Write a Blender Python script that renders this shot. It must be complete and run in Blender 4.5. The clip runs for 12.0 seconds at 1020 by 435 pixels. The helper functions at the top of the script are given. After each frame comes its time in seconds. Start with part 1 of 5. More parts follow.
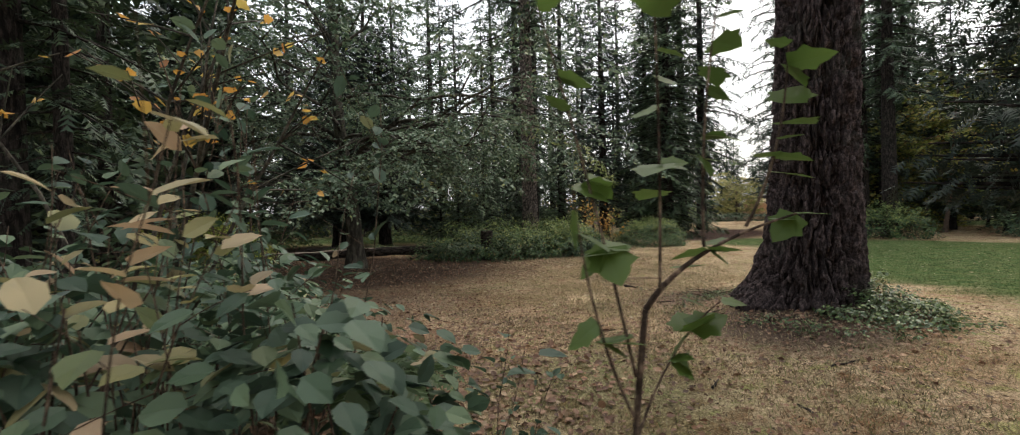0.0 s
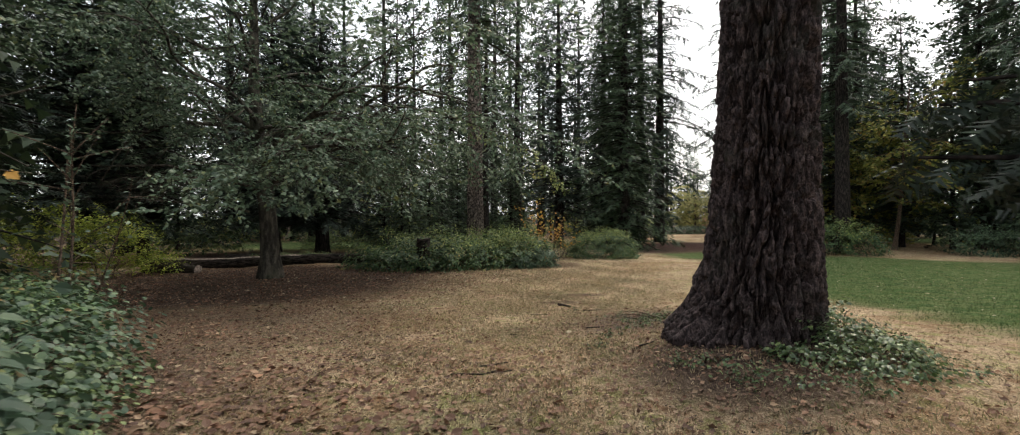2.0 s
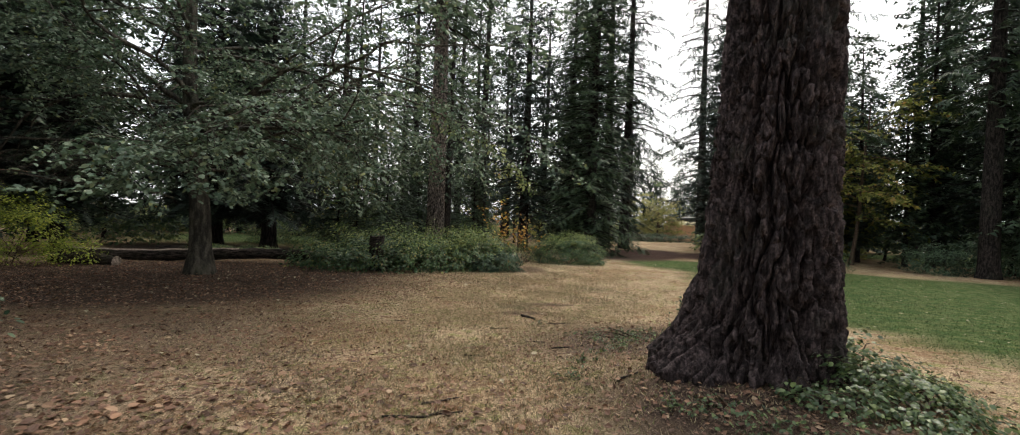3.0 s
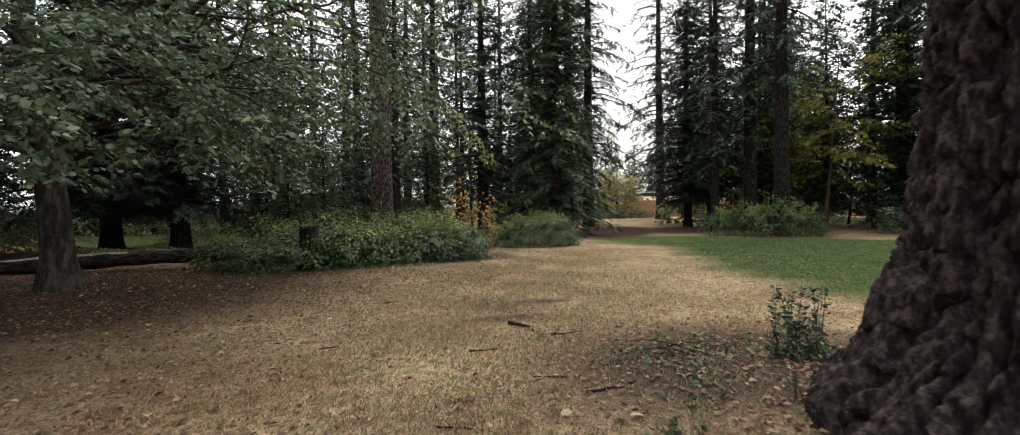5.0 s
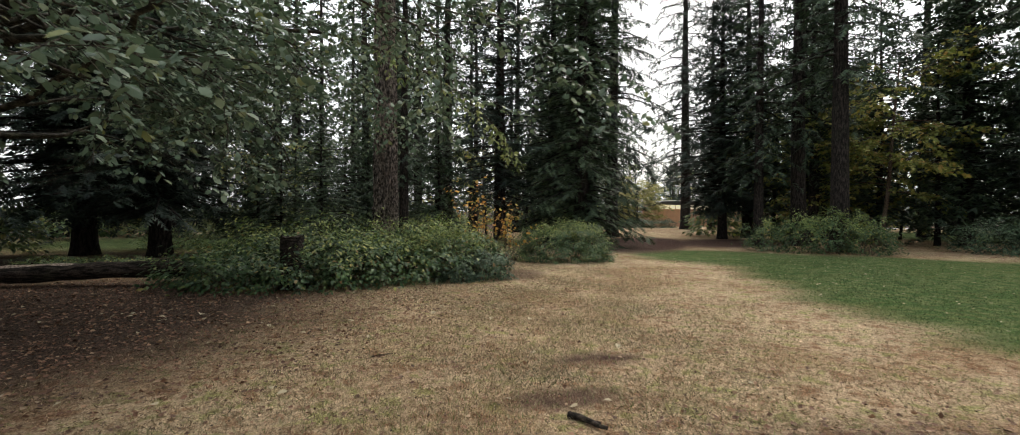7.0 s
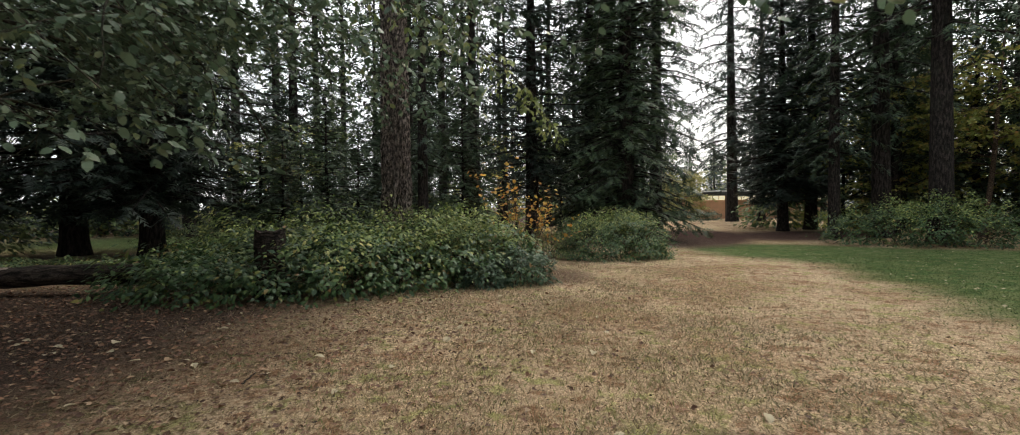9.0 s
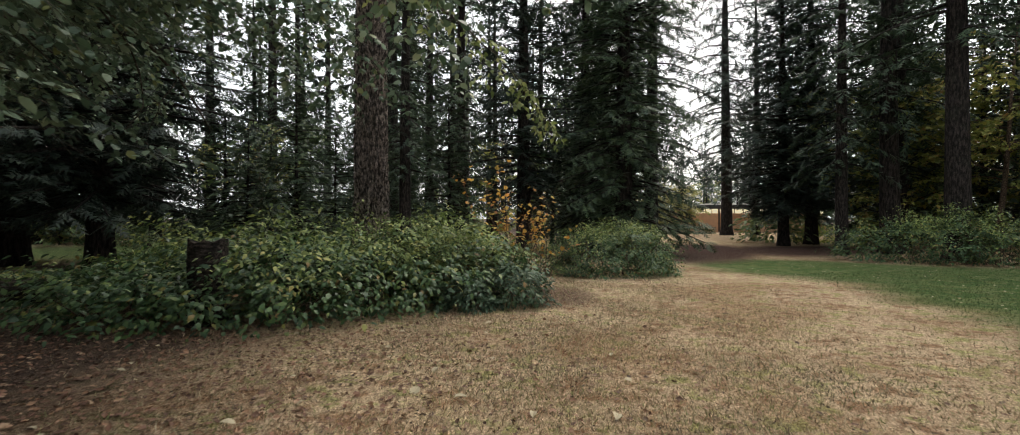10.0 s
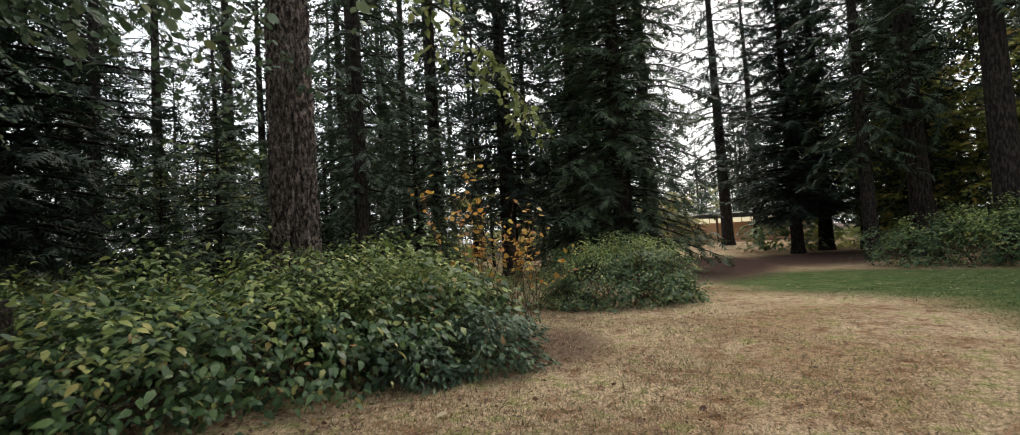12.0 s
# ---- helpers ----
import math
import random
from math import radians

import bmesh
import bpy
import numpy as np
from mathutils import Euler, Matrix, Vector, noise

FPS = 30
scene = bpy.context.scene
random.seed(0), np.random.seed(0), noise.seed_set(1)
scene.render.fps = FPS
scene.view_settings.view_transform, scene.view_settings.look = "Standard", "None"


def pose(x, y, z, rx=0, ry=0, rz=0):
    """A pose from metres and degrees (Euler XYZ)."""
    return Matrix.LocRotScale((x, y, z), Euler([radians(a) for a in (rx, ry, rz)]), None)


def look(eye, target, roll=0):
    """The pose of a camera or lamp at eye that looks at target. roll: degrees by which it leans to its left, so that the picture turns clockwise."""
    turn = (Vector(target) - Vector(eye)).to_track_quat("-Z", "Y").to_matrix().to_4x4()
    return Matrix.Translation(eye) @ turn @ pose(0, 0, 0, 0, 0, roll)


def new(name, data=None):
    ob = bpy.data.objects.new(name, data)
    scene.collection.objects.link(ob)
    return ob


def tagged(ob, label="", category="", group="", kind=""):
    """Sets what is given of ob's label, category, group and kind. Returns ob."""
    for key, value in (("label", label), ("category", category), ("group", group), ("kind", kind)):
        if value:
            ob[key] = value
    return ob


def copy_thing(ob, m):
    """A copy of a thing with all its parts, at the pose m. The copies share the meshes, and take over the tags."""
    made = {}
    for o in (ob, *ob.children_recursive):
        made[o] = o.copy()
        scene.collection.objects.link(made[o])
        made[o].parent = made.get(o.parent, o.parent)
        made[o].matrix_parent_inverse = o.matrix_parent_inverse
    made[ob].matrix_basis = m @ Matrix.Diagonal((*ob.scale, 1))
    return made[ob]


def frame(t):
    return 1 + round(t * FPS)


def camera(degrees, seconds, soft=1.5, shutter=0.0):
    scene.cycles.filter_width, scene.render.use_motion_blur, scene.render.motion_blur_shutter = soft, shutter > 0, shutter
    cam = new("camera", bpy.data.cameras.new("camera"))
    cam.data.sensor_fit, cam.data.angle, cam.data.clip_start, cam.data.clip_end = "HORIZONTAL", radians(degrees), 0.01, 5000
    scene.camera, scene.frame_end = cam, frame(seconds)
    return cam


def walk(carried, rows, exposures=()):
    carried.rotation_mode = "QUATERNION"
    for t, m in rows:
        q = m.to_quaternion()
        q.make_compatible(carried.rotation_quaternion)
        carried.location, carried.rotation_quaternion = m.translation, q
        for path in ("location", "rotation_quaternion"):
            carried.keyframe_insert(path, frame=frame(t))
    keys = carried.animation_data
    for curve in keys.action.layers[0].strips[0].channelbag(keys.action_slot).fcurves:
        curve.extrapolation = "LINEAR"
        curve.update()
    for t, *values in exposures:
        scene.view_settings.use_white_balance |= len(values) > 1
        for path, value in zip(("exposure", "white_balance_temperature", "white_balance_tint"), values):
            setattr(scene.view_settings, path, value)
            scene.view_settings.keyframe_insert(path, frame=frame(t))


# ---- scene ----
cam = camera(92.3, 12.0, soft=1.0, shutter=0.3)
METRES, EYE, TILT, LEAN, TURN = 18.072, 1.5, 0.0, 0.0, 0.0
ROWS = [
    (0.0, 0.0, 0.0, 0.0, -0.02, -0.91, 1.5),
    (0.5, 0.0278, 0.0161, -0.0007, 2.73, 0.03, 2.51),
    (1.0, 0.048, 0.0381, -0.0022, 1.62, 0.29, 2.56),
    (1.5, 0.0596, 0.0662, -0.0031, -1.38, -0.05, 1.68),
    (2.0, 0.0662, 0.0979, -0.0044, -3.85, 0.03, 0.14),
    (2.5, 0.0703, 0.134, -0.0041, -5.97, 0.09, -1.5),
    (3.0, 0.0739, 0.1705, -0.0059, -8.11, 0.24, -2.25),
    (5.0, 0.0801, 0.3572, -0.0216, -13.65, -1.43, 0.79),
    (5.5, 0.0828, 0.4004, -0.0203, -14.26, -1.28, 0.92),
    (6.0, 0.0844, 0.4431, -0.0198, -14.31, -0.89, 0.37),
    (6.5, 0.0879, 0.4866, -0.0183, -13.6, -0.63, -0.21),
    (7.0, 0.0926, 0.5296, -0.017, -12.37, -0.74, -0.22),
    (9.0, 0.1163, 0.7049, -0.0305, -8.99, -1.23, 0.58),
    (9.5, 0.1226, 0.7522, -0.035, -9.37, -0.91, 0.29),
    (10.0, 0.1286, 0.7955, -0.0339, -10.26, 0.12, -0.04),
    (10.5, 0.1387, 0.8381, -0.0354, -10.91, 1.29, 0.28),
    (11.0, 0.1518, 0.8799, -0.0377, -11.27, 1.93, 1.56),
    (11.5, 0.1652, 0.9194, -0.0368, -11.32, 2.47, 2.75),
    (12.0, 0.1772, 0.9605, -0.0356, -11.18, 2.72, 3.31),
]
walk(cam, [(t, pose(0, 0, EYE, TILT, LEAN, TURN) @ pose(METRES * x, METRES * y, METRES * z, 90 + pitch, roll, yaw)) for t, x, y, z, yaw, pitch, roll in ROWS],
     [(0.0, 0.48, 6780, 5), (12.0, 0.48, 6780, 5)])

# ---- light: white overcast sky, soft sun high beyond the trees ----
SUN_EL, SUN_AZ = radians(54), radians(38)
world = bpy.data.worlds.new("overcast")
scene.world = world
world.use_nodes = True
wn, wl = world.node_tree.nodes, world.node_tree.links
wn.clear()
sky = wn.new("ShaderNodeTexSky")
sky.sky_type = "NISHITA"
sky.sun_disc = False
sky.sun_elevation, sky.sun_rotation = SUN_EL, SUN_AZ
sky.air_density, sky.dust_density = 1.0, 6.0
blue = wn.new("ShaderNodeBackground")
blue.inputs["Strength"].default_value = 0.07
wl.new(sky.outputs[0], blue.inputs["Color"])
cloud = wn.new("ShaderNodeBackground")
cn = wn.new("ShaderNodeTexNoise")
cn.inputs["Scale"].default_value, cn.inputs["Detail"].default_value = 2.2, 5.0
cr = wn.new("ShaderNodeValToRGB")
cr.color_ramp.elements[0].position, cr.color_ramp.elements[1].position = 0.3, 0.75
cr.color_ramp.elements[0].color = (0.80, 0.83, 0.90, 1)
cr.color_ramp.elements[1].color = (0.97, 0.97, 1.0, 1)
wl.new(cn.outputs["Fac"], cr.inputs["Fac"])
wl.new(cr.outputs["Color"], cloud.inputs["Color"])
cloud.inputs["Strength"].default_value = 0.95
both = wn.new("ShaderNodeAddShader")
wout = wn.new("ShaderNodeOutputWorld")
wl.new(blue.outputs[0], both.inputs[0])
wl.new(cloud.outputs[0], both.inputs[1])
wl.new(both.outputs[0], wout.inputs["Surface"])
sun = new("sun", bpy.data.lights.new("sun", "SUN"))
sun.data.energy, sun.data.angle, sun.data.color = 0.7, radians(20), (1.0, 0.96, 0.9)
sun.matrix_world = look((0, 0, 60), (math.sin(SUN_AZ) * -30, math.cos(SUN_AZ) * -30, 60 - 30 * math.tan(SUN_EL)))


# ---- materials ----
def base_mat(name):
    m = bpy.data.materials.new(name)
    m.use_nodes = True
    n, l = m.node_tree.nodes, m.node_tree.links
    return m, n, l, n["Principled BSDF"]


def ramp(n, stops):
    r = n.new("ShaderNodeValToRGB")
    e = r.color_ramp.elements
    while len(e) < len(stops):
        e.new(0.5)
    for k, (p, c) in enumerate(stops):
        e[k].position, e[k].color = p, (*c, 1)
    return r


def noise_tex(n, l, scale, detail=4.0, vec=None, rough=0.55):
    t = n.new("ShaderNodeTexNoise")
    t.inputs["Scale"].default_value, t.inputs["Detail"].default_value = scale, detail
    t.inputs["Roughness"].default_value = rough
    if vec is not None:
        l.new(vec, t.inputs["Vector"])
    return t


def mix_col(n, l, fac, a, b, mode="MIX"):
    m = n.new("ShaderNodeMix")
    m.data_type, m.blend_type = "RGBA", mode
    for sock, v in ((m.inputs[0], fac), (m.inputs[6], a), (m.inputs[7], b)):
        if isinstance(v, (int, float)):
            sock.default_value = v
        elif isinstance(v, tuple):
            sock.default_value = (*v, 1)
        else:
            l.new(v, sock)
    return m.outputs[2]


def leaf_mat(name, stops, rough=0.5, through_light=0.25, patch=0.8):
    """Leaves: a colour of its own for each leaf, drifting from clump to clump, a little light passing through."""
    m, n, l, p = base_mat(name)
    g = n.new("ShaderNodeNewGeometry")
    r = ramp(n, stops)
    l.new(g.outputs["Random Per Island"], r.inputs["Fac"])
    t = n.new("ShaderNodeTexCoord")
    big = noise_tex(n, l, patch, 3, t.outputs["Object"])
    tone = ramp(n, [(0.3, (0.62, 0.66, 0.62)), (0.7, (1.2, 1.16, 1.05))])
    l.new(big.outputs["Fac"], tone.inputs["Fac"])
    col = mix_col(n, l, 1.0, r.outputs["Color"], tone.outputs["Color"], "MULTIPLY")
    l.new(col, p.inputs["Base Color"])
    p.inputs["Roughness"].default_value = rough
    p.inputs["Specular IOR Level"].default_value = 0.5
    tr = n.new("ShaderNodeBsdfTranslucent")
    l.new(col, tr.inputs["Color"])
    mx = n.new("ShaderNodeMixShader")
    mx.inputs[0].default_value = through_light
    l.new(p.outputs[0], mx.inputs[1])
    l.new(tr.outputs[0], mx.inputs[2])
    l.new(mx.outputs[0], n["Material Output"].inputs["Surface"])
    return m


def bark_mat(name, dark, light, moss, scale=1.0, bump=0.6, moss_amount=0.2, grain=(1, 1, 0.28), plates=0.0, fleck=1.0):
    m, n, l, p = base_mat(name)
    t = n.new("ShaderNodeTexCoord")
    mp = n.new("ShaderNodeMapping")
    mp.inputs["Scale"].default_value = tuple(scale * a for a in grain)
    l.new(t.outputs["Object"], mp.inputs["Vector"])
    furrow = noise_tex(n, l, 11, 6, mp.outputs["Vector"], 0.6)
    flake = noise_tex(n, l, 34, 5, t.outputs["Object"], 0.65)
    big = noise_tex(n, l, 1.3, 3, t.outputs["Object"])
    r = ramp(n, [(0.41, dark), (0.50, tuple((a + b) * 0.45 for a, b in zip(dark, light))), (0.60, tuple(b * 1.15 for b in light))])
    l.new(furrow.outputs["Fac"], r.inputs["Fac"])
    fl = ramp(n, [(0.38, tuple(1 - fleck * a for a in (0.45, 0.47, 0.48))), (0.62, tuple(1 + fleck * a for a in (0.4, 0.36, 0.33)))])
    l.new(flake.outputs["Fac"], fl.inputs["Fac"])
    c = mix_col(n, l, 1.0, r.outputs["Color"], fl.outputs["Color"], "MULTIPLY")
    mr = ramp(n, [(0.55, (0, 0, 0)), (0.75, (moss_amount,) * 3)])
    l.new(big.outputs["Fac"], mr.inputs["Fac"])
    c = mix_col(n, l, mr.outputs["Color"], c, moss)
    l.new(c, p.inputs["Base Color"])
    p.inputs["Roughness"].default_value = 0.92
    p.inputs["Specular IOR Level"].default_value = 0.2
    add = n.new("ShaderNodeMath")
    add.operation = "MULTIPLY_ADD"
    l.new(flake.outputs["Fac"], add.inputs[0])
    add.inputs[1].default_value = 0.35
    l.new(furrow.outputs["Fac"], add.inputs[2])
    height = add.outputs[0]
    if plates:
        wv = n.new("ShaderNodeVectorMath")
        wv.operation = "MULTIPLY_ADD"
        l.new(flake.outputs["Color"], wv.inputs[0])
        wv.inputs[1].default_value = (0.10, 0.10, 0.10)
        l.new(mp.outputs["Vector"], wv.inputs[2])
        vo = n.new("ShaderNodeTexVoronoi")
        vo.feature = "DISTANCE_TO_EDGE"
        vo.inputs["Scale"].default_value = plates
        l.new(wv.outputs[0], vo.inputs["Vector"])
        mr2 = n.new("ShaderNodeMapRange")
        mr2.inputs["From Max"].default_value = 0.16
        l.new(vo.outputs["Distance"], mr2.inputs["Value"])
        ad2 = n.new("ShaderNodeMath")
        ad2.operation = "MULTIPLY_ADD"
        l.new(mr2.outputs["Result"], ad2.inputs[0])
        ad2.inputs[1].default_value = 0.8
        l.new(height, ad2.inputs[2])
        height = ad2.outputs[0]
    b = n.new("ShaderNodeBump")
    b.inputs["Strength"].default_value, b.inputs["Distance"].default_value = bump, 0.05
    l.new(height, b.inputs["Height"])
    l.new(b.outputs[0], p.inputs["Normal"])
    return m


def plain_mat(name, col, rough=0.8, spread=0.25, scale=6.0, metal=0.0, bump=0.15):
    m, n, l, p = base_mat(name)
    t = n.new("ShaderNodeTexCoord")
    a = noise_tex(n, l, scale, 6, t.outputs["Object"])
    r = ramp(n, [(0.3, tuple(c * (1 - spread) for c in col)), (0.7, tuple(c * (1 + spread) for c in col))])
    l.new(a.outputs["Fac"], r.inputs["Fac"])
    l.new(r.outputs["Color"], p.inputs["Base Color"])
    p.inputs["Roughness"].default_value, p.inputs["Metallic"].default_value = rough, metal
    b = n.new("ShaderNodeBump")
    b.inputs["Strength"].default_value, b.inputs["Distance"].default_value = bump, 0.01
    l.new(a.outputs["Fac"], b.inputs["Height"])
    l.new(b.outputs[0], p.inputs["Normal"])
    return m


def ground_mat():
    m, n, l, p = base_mat("dry_lawn")
    t = n.new("ShaderNodeTexCoord")
    vec = t.outputs["Object"]
    fine = noise_tex(n, l, 55, 5, vec, 0.7)
    mid = noise_tex(n, l, 3.2, 6, vec, 0.65)
    wide = noise_tex(n, l, 0.45, 4, vec)

    def attr(name):
        a = n.new("ShaderNodeAttribute")
        a.attribute_name = name
        return a.outputs["Fac"]

    def edge(name, soft=0.14):
        """A mask with a ragged edge."""
        s = n.new("ShaderNodeMath")
        s.operation = "MULTIPLY_ADD"
        l.new(mid.outputs["Fac"], s.inputs[0])
        s.inputs[1].default_value = 0.55
        l.new(attr(name), s.inputs[2])
        s2 = n.new("ShaderNodeMath")
        s2.operation = "MULTIPLY_ADD"
        l.new(fine.outputs["Fac"], s2.inputs[0])
        s2.inputs[1].default_value = 0.3
        l.new(s.outputs[0], s2.inputs[2])
        mr = n.new("ShaderNodeMapRange")
        mr.inputs["From Min"].default_value, mr.inputs["From Max"].default_value = 0.92 - soft, 0.92 + soft
        l.new(s2.outputs[0], mr.inputs["Value"])
        return mr.outputs["Result"]

    clump = noise_tex(n, l, 14, 5, vec, 0.7)
    straw = ramp(n, [(0.37, (0.19, 0.142, 0.094)), (0.5, (0.465, 0.355, 0.25)), (0.62, (0.74, 0.60, 0.44))])
    l.new(fine.outputs["Fac"], straw.inputs["Fac"])
    tint = ramp(n, [(0.38, (0.55, 0.41, 0.34)), (0.48, (1.0, 0.98, 0.96)), (0.54, (1.05, 1.03, 1.0)), (0.62, (0.66, 0.84, 0.50))])
    l.new(mid.outputs["Fac"], tint.inputs["Fac"])
    c = mix_col(n, l, 0.85, straw.outputs["Color"], tint.outputs["Color"], "MULTIPLY")
    tuft = ramp(n, [(0.38, (0.66, 0.63, 0.59)), (0.5, (1.0, 1.0, 1.0)), (0.62, (1.18, 1.16, 1.12))])
    l.new(clump.outputs["Fac"], tuft.inputs["Fac"])
    c = mix_col(n, l, 1.0, c, tuft.outputs["Color"], "MULTIPLY")
    tint2 = ramp(n, [(0.38, (0.80, 0.72, 0.64)), (0.50, (1.0, 0.97, 0.93)), (0.60, (1.12, 1.11, 1.06))])
    l.new(wide.outputs["Fac"], tint2.inputs["Fac"])
    c = mix_col(n, l, 1.0, c, tint2.outputs["Color"], "MULTIPLY")
    green = ramp(n, [(0.38, (0.030, 0.062, 0.018)), (0.5, (0.066, 0.122, 0.036)), (0.62, (0.115, 0.185, 0.058))])
    l.new(fine.outputs["Fac"], green.inputs["Fac"])
    lush = mix_col(n, l, 1.0, green.outputs["Color"], tuft.outputs["Color"], "MULTIPLY")
    dull = ramp(n, [(0.46, (0.02,) * 3), (0.62, (0.28,) * 3)])
    l.new(mid.outputs["Fac"], dull.inputs["Fac"])
    lush = mix_col(n, l, dull.outputs["Color"], lush, c)
    c = mix_col(n, l, edge("green", 0.4), c, lush)
    soil = ramp(n, [(0.38, (0.045, 0.025, 0.021)), (0.62, (0.135, 0.080, 0.064))])
    l.new(fine.outputs["Fac"], soil.inputs["Fac"])
    c = mix_col(n, l, edge("soil", 0.25), c, soil.outputs["Color"])
    duff = ramp(n, [(0.37, (0.026, 0.018, 0.015)), (0.5, (0.078, 0.053, 0.042)), (0.60, (0.165, 0.118, 0.09)), (0.68, (0.33, 0.255, 0.19))])
    l.new(fine.outputs["Fac"], duff.inputs["Fac"])
    c = mix_col(n, l, edge("litter", 0.32), c, duff.outputs["Color"])
    l.new(c, p.inputs["Base Color"])
    p.inputs["Roughness"].default_value = 1.0
    p.inputs["Specular IOR Level"].default_value = 0.1
    h = n.new("ShaderNodeMath")
    h.operation = "MULTIPLY_ADD"
    l.new(mid.outputs["Fac"], h.inputs[0])
    h.inputs[1].default_value = 1.5
    l.new(fine.outputs["Fac"], h.inputs[2])
    b = n.new("ShaderNodeBump")
    b.inputs["Strength"].default_value, b.inputs["Distance"].default_value = 0.9, 0.04
    l.new(h.outputs[0], b.inputs["Height"])
    l.new(b.outputs[0], p.inputs["Normal"])
    return m


M_GROUND = ground_mat()
M_STRAW = leaf_mat("straw_blades", [(0, (0.13, 0.094, 0.060)), (0.35, (0.36, 0.28, 0.185)), (0.8, (0.66, 0.54, 0.385)), (0.9, (0.26, 0.28, 0.12)), (1, (0.18, 0.22, 0.08))], 0.8, 0.2, 0.6)
M_LAWN = leaf_mat("green_blades", [(0, (0.035, 0.07, 0.02)), (0.6, (0.075, 0.14, 0.04)), (1, (0.17, 0.20, 0.08))], 0.7, 0.25, 0.6)
M_FIRBARK = bark_mat("furrowed_fir_bark", (0.021, 0.0158, 0.0162), (0.090, 0.069, 0.070), (0.058, 0.064, 0.05), 1.6, 0.9, 0.5, (1, 1, 0.42), 0.0, 1.0)
M_GREYBARK = bark_mat("grey_furrowed_bark", (0.030, 0.025, 0.023), (0.30, 0.25, 0.225), (0.09, 0.10, 0.07), 1.6, 0.9, 0.25, (1, 1, 0.45), 14.0)
M_BARK = bark_mat("conifer_bark", (0.009, 0.0075, 0.007), (0.044, 0.036, 0.033), (0.06, 0.07, 0.045), 1.2, 0.7)
M_BEECHBARK = bark_mat("smooth_grey_bark", (0.035, 0.032, 0.027), (0.11, 0.10, 0.082), (0.06, 0.075, 0.035), 0.6, 0.25, 0.5)
M_TWIG = bark_mat("twig_bark", (0.05, 0.035, 0.028), (0.17, 0.125, 0.095), (0.08, 0.09, 0.05), 4.0, 0.3)
M_LOG = bark_mat("log_bark", (0.012, 0.010, 0.009), (0.07, 0.056, 0.048), (0.05, 0.06, 0.03), 1.5, 0.8, 0.4, (0.2, 1, 1))
# Bare wood of cut log ends, and the strip painting skylight on top.
M_BAREWOOD_LITTOP = bark_mat("bare_wood_and_lit_log_top", (0.18, 0.145, 0.125), (0.44, 0.37, 0.32), (0.1, 0.1, 0.07), 2.0, 0.4)
M_FIR = leaf_mat("fir_needles", [(0, (0.0219, 0.0438, 0.0281)), (0.6, (0.0469, 0.0829, 0.0469)), (1, (0.0906, 0.1344, 0.0688))], 0.6, 0.12, 0.35)
M_DARKFIR = leaf_mat("dark_needles", [(0, (0.013, 0.0259, 0.021)), (0.7, (0.0259, 0.047, 0.0341)), (1, (0.0486, 0.0762, 0.0503))], 0.65, 0.08, 0.35)
M_CEDAR = leaf_mat("cedar_sprays", [(0, (0.023, 0.046, 0.0264)), (0.6, (0.0506, 0.0874, 0.0437)), (1, (0.0978, 0.138, 0.0633))], 0.55, 0.15, 0.4)
M_BEECH = leaf_mat("silvery_green_leaves", [(0, (0.062, 0.1092, 0.0682)), (0.6, (0.1489, 0.2208, 0.1465)), (0.93, (0.2481, 0.3163, 0.2233)), (1, (0.2481, 0.273, 0.0993))], 0.46, 0.25, 0.5)
M_BRAMBLE = leaf_mat("bramble_leaves", [(0, (0.050, 0.098, 0.042)), (0.6, (0.14, 0.215, 0.085)), (0.9, (0.25, 0.31, 0.12)), (1, (0.42, 0.36, 0.12))], 0.42, 0.22, 0.7)
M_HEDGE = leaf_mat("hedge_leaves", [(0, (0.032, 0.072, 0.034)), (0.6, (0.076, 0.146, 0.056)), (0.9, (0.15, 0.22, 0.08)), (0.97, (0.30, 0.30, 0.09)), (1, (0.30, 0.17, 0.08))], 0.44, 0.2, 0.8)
# Lighter hedge green: light from above painted on shrub tops; snowberry's own colour too.
M_LITTOP_SNOWBERRY = leaf_mat("lit_top_and_snowberry_leaves", [(0, (0.115, 0.18, 0.055)), (0.6, (0.26, 0.335, 0.11)), (0.9, (0.42, 0.47, 0.17)), (1, (0.52, 0.48, 0.18))], 0.52, 0.28, 0.8)
M_GLOSSY = leaf_mat("dark_glossy_leaves", [(0, (0.0352, 0.0723, 0.0435)), (0.7, (0.0831, 0.1417, 0.0807)), (1, (0.1466, 0.2101, 0.1138))], 0.46, 0.12, 0.8)
M_LIGHTBUSH = leaf_mat("light_shrub_leaves", [(0, (0.11, 0.155, 0.055)), (0.6, (0.25, 0.31, 0.115)), (1, (0.42, 0.44, 0.19))], 0.5, 0.3, 0.8)
M_LIME = leaf_mat("lime_leaves", [(0, (0.1755, 0.243, 0.0378)), (0.6, (0.3645, 0.459, 0.0743)), (1, (0.567, 0.567, 0.1215))], 0.5, 0.4, 0.7)
M_YELLOW = leaf_mat("pale_yellow_leaves", [(0, (0.24, 0.25, 0.09)), (0.6, (0.42, 0.40, 0.15)), (1, (0.56, 0.50, 0.22))], 0.6, 0.35, 0.6)
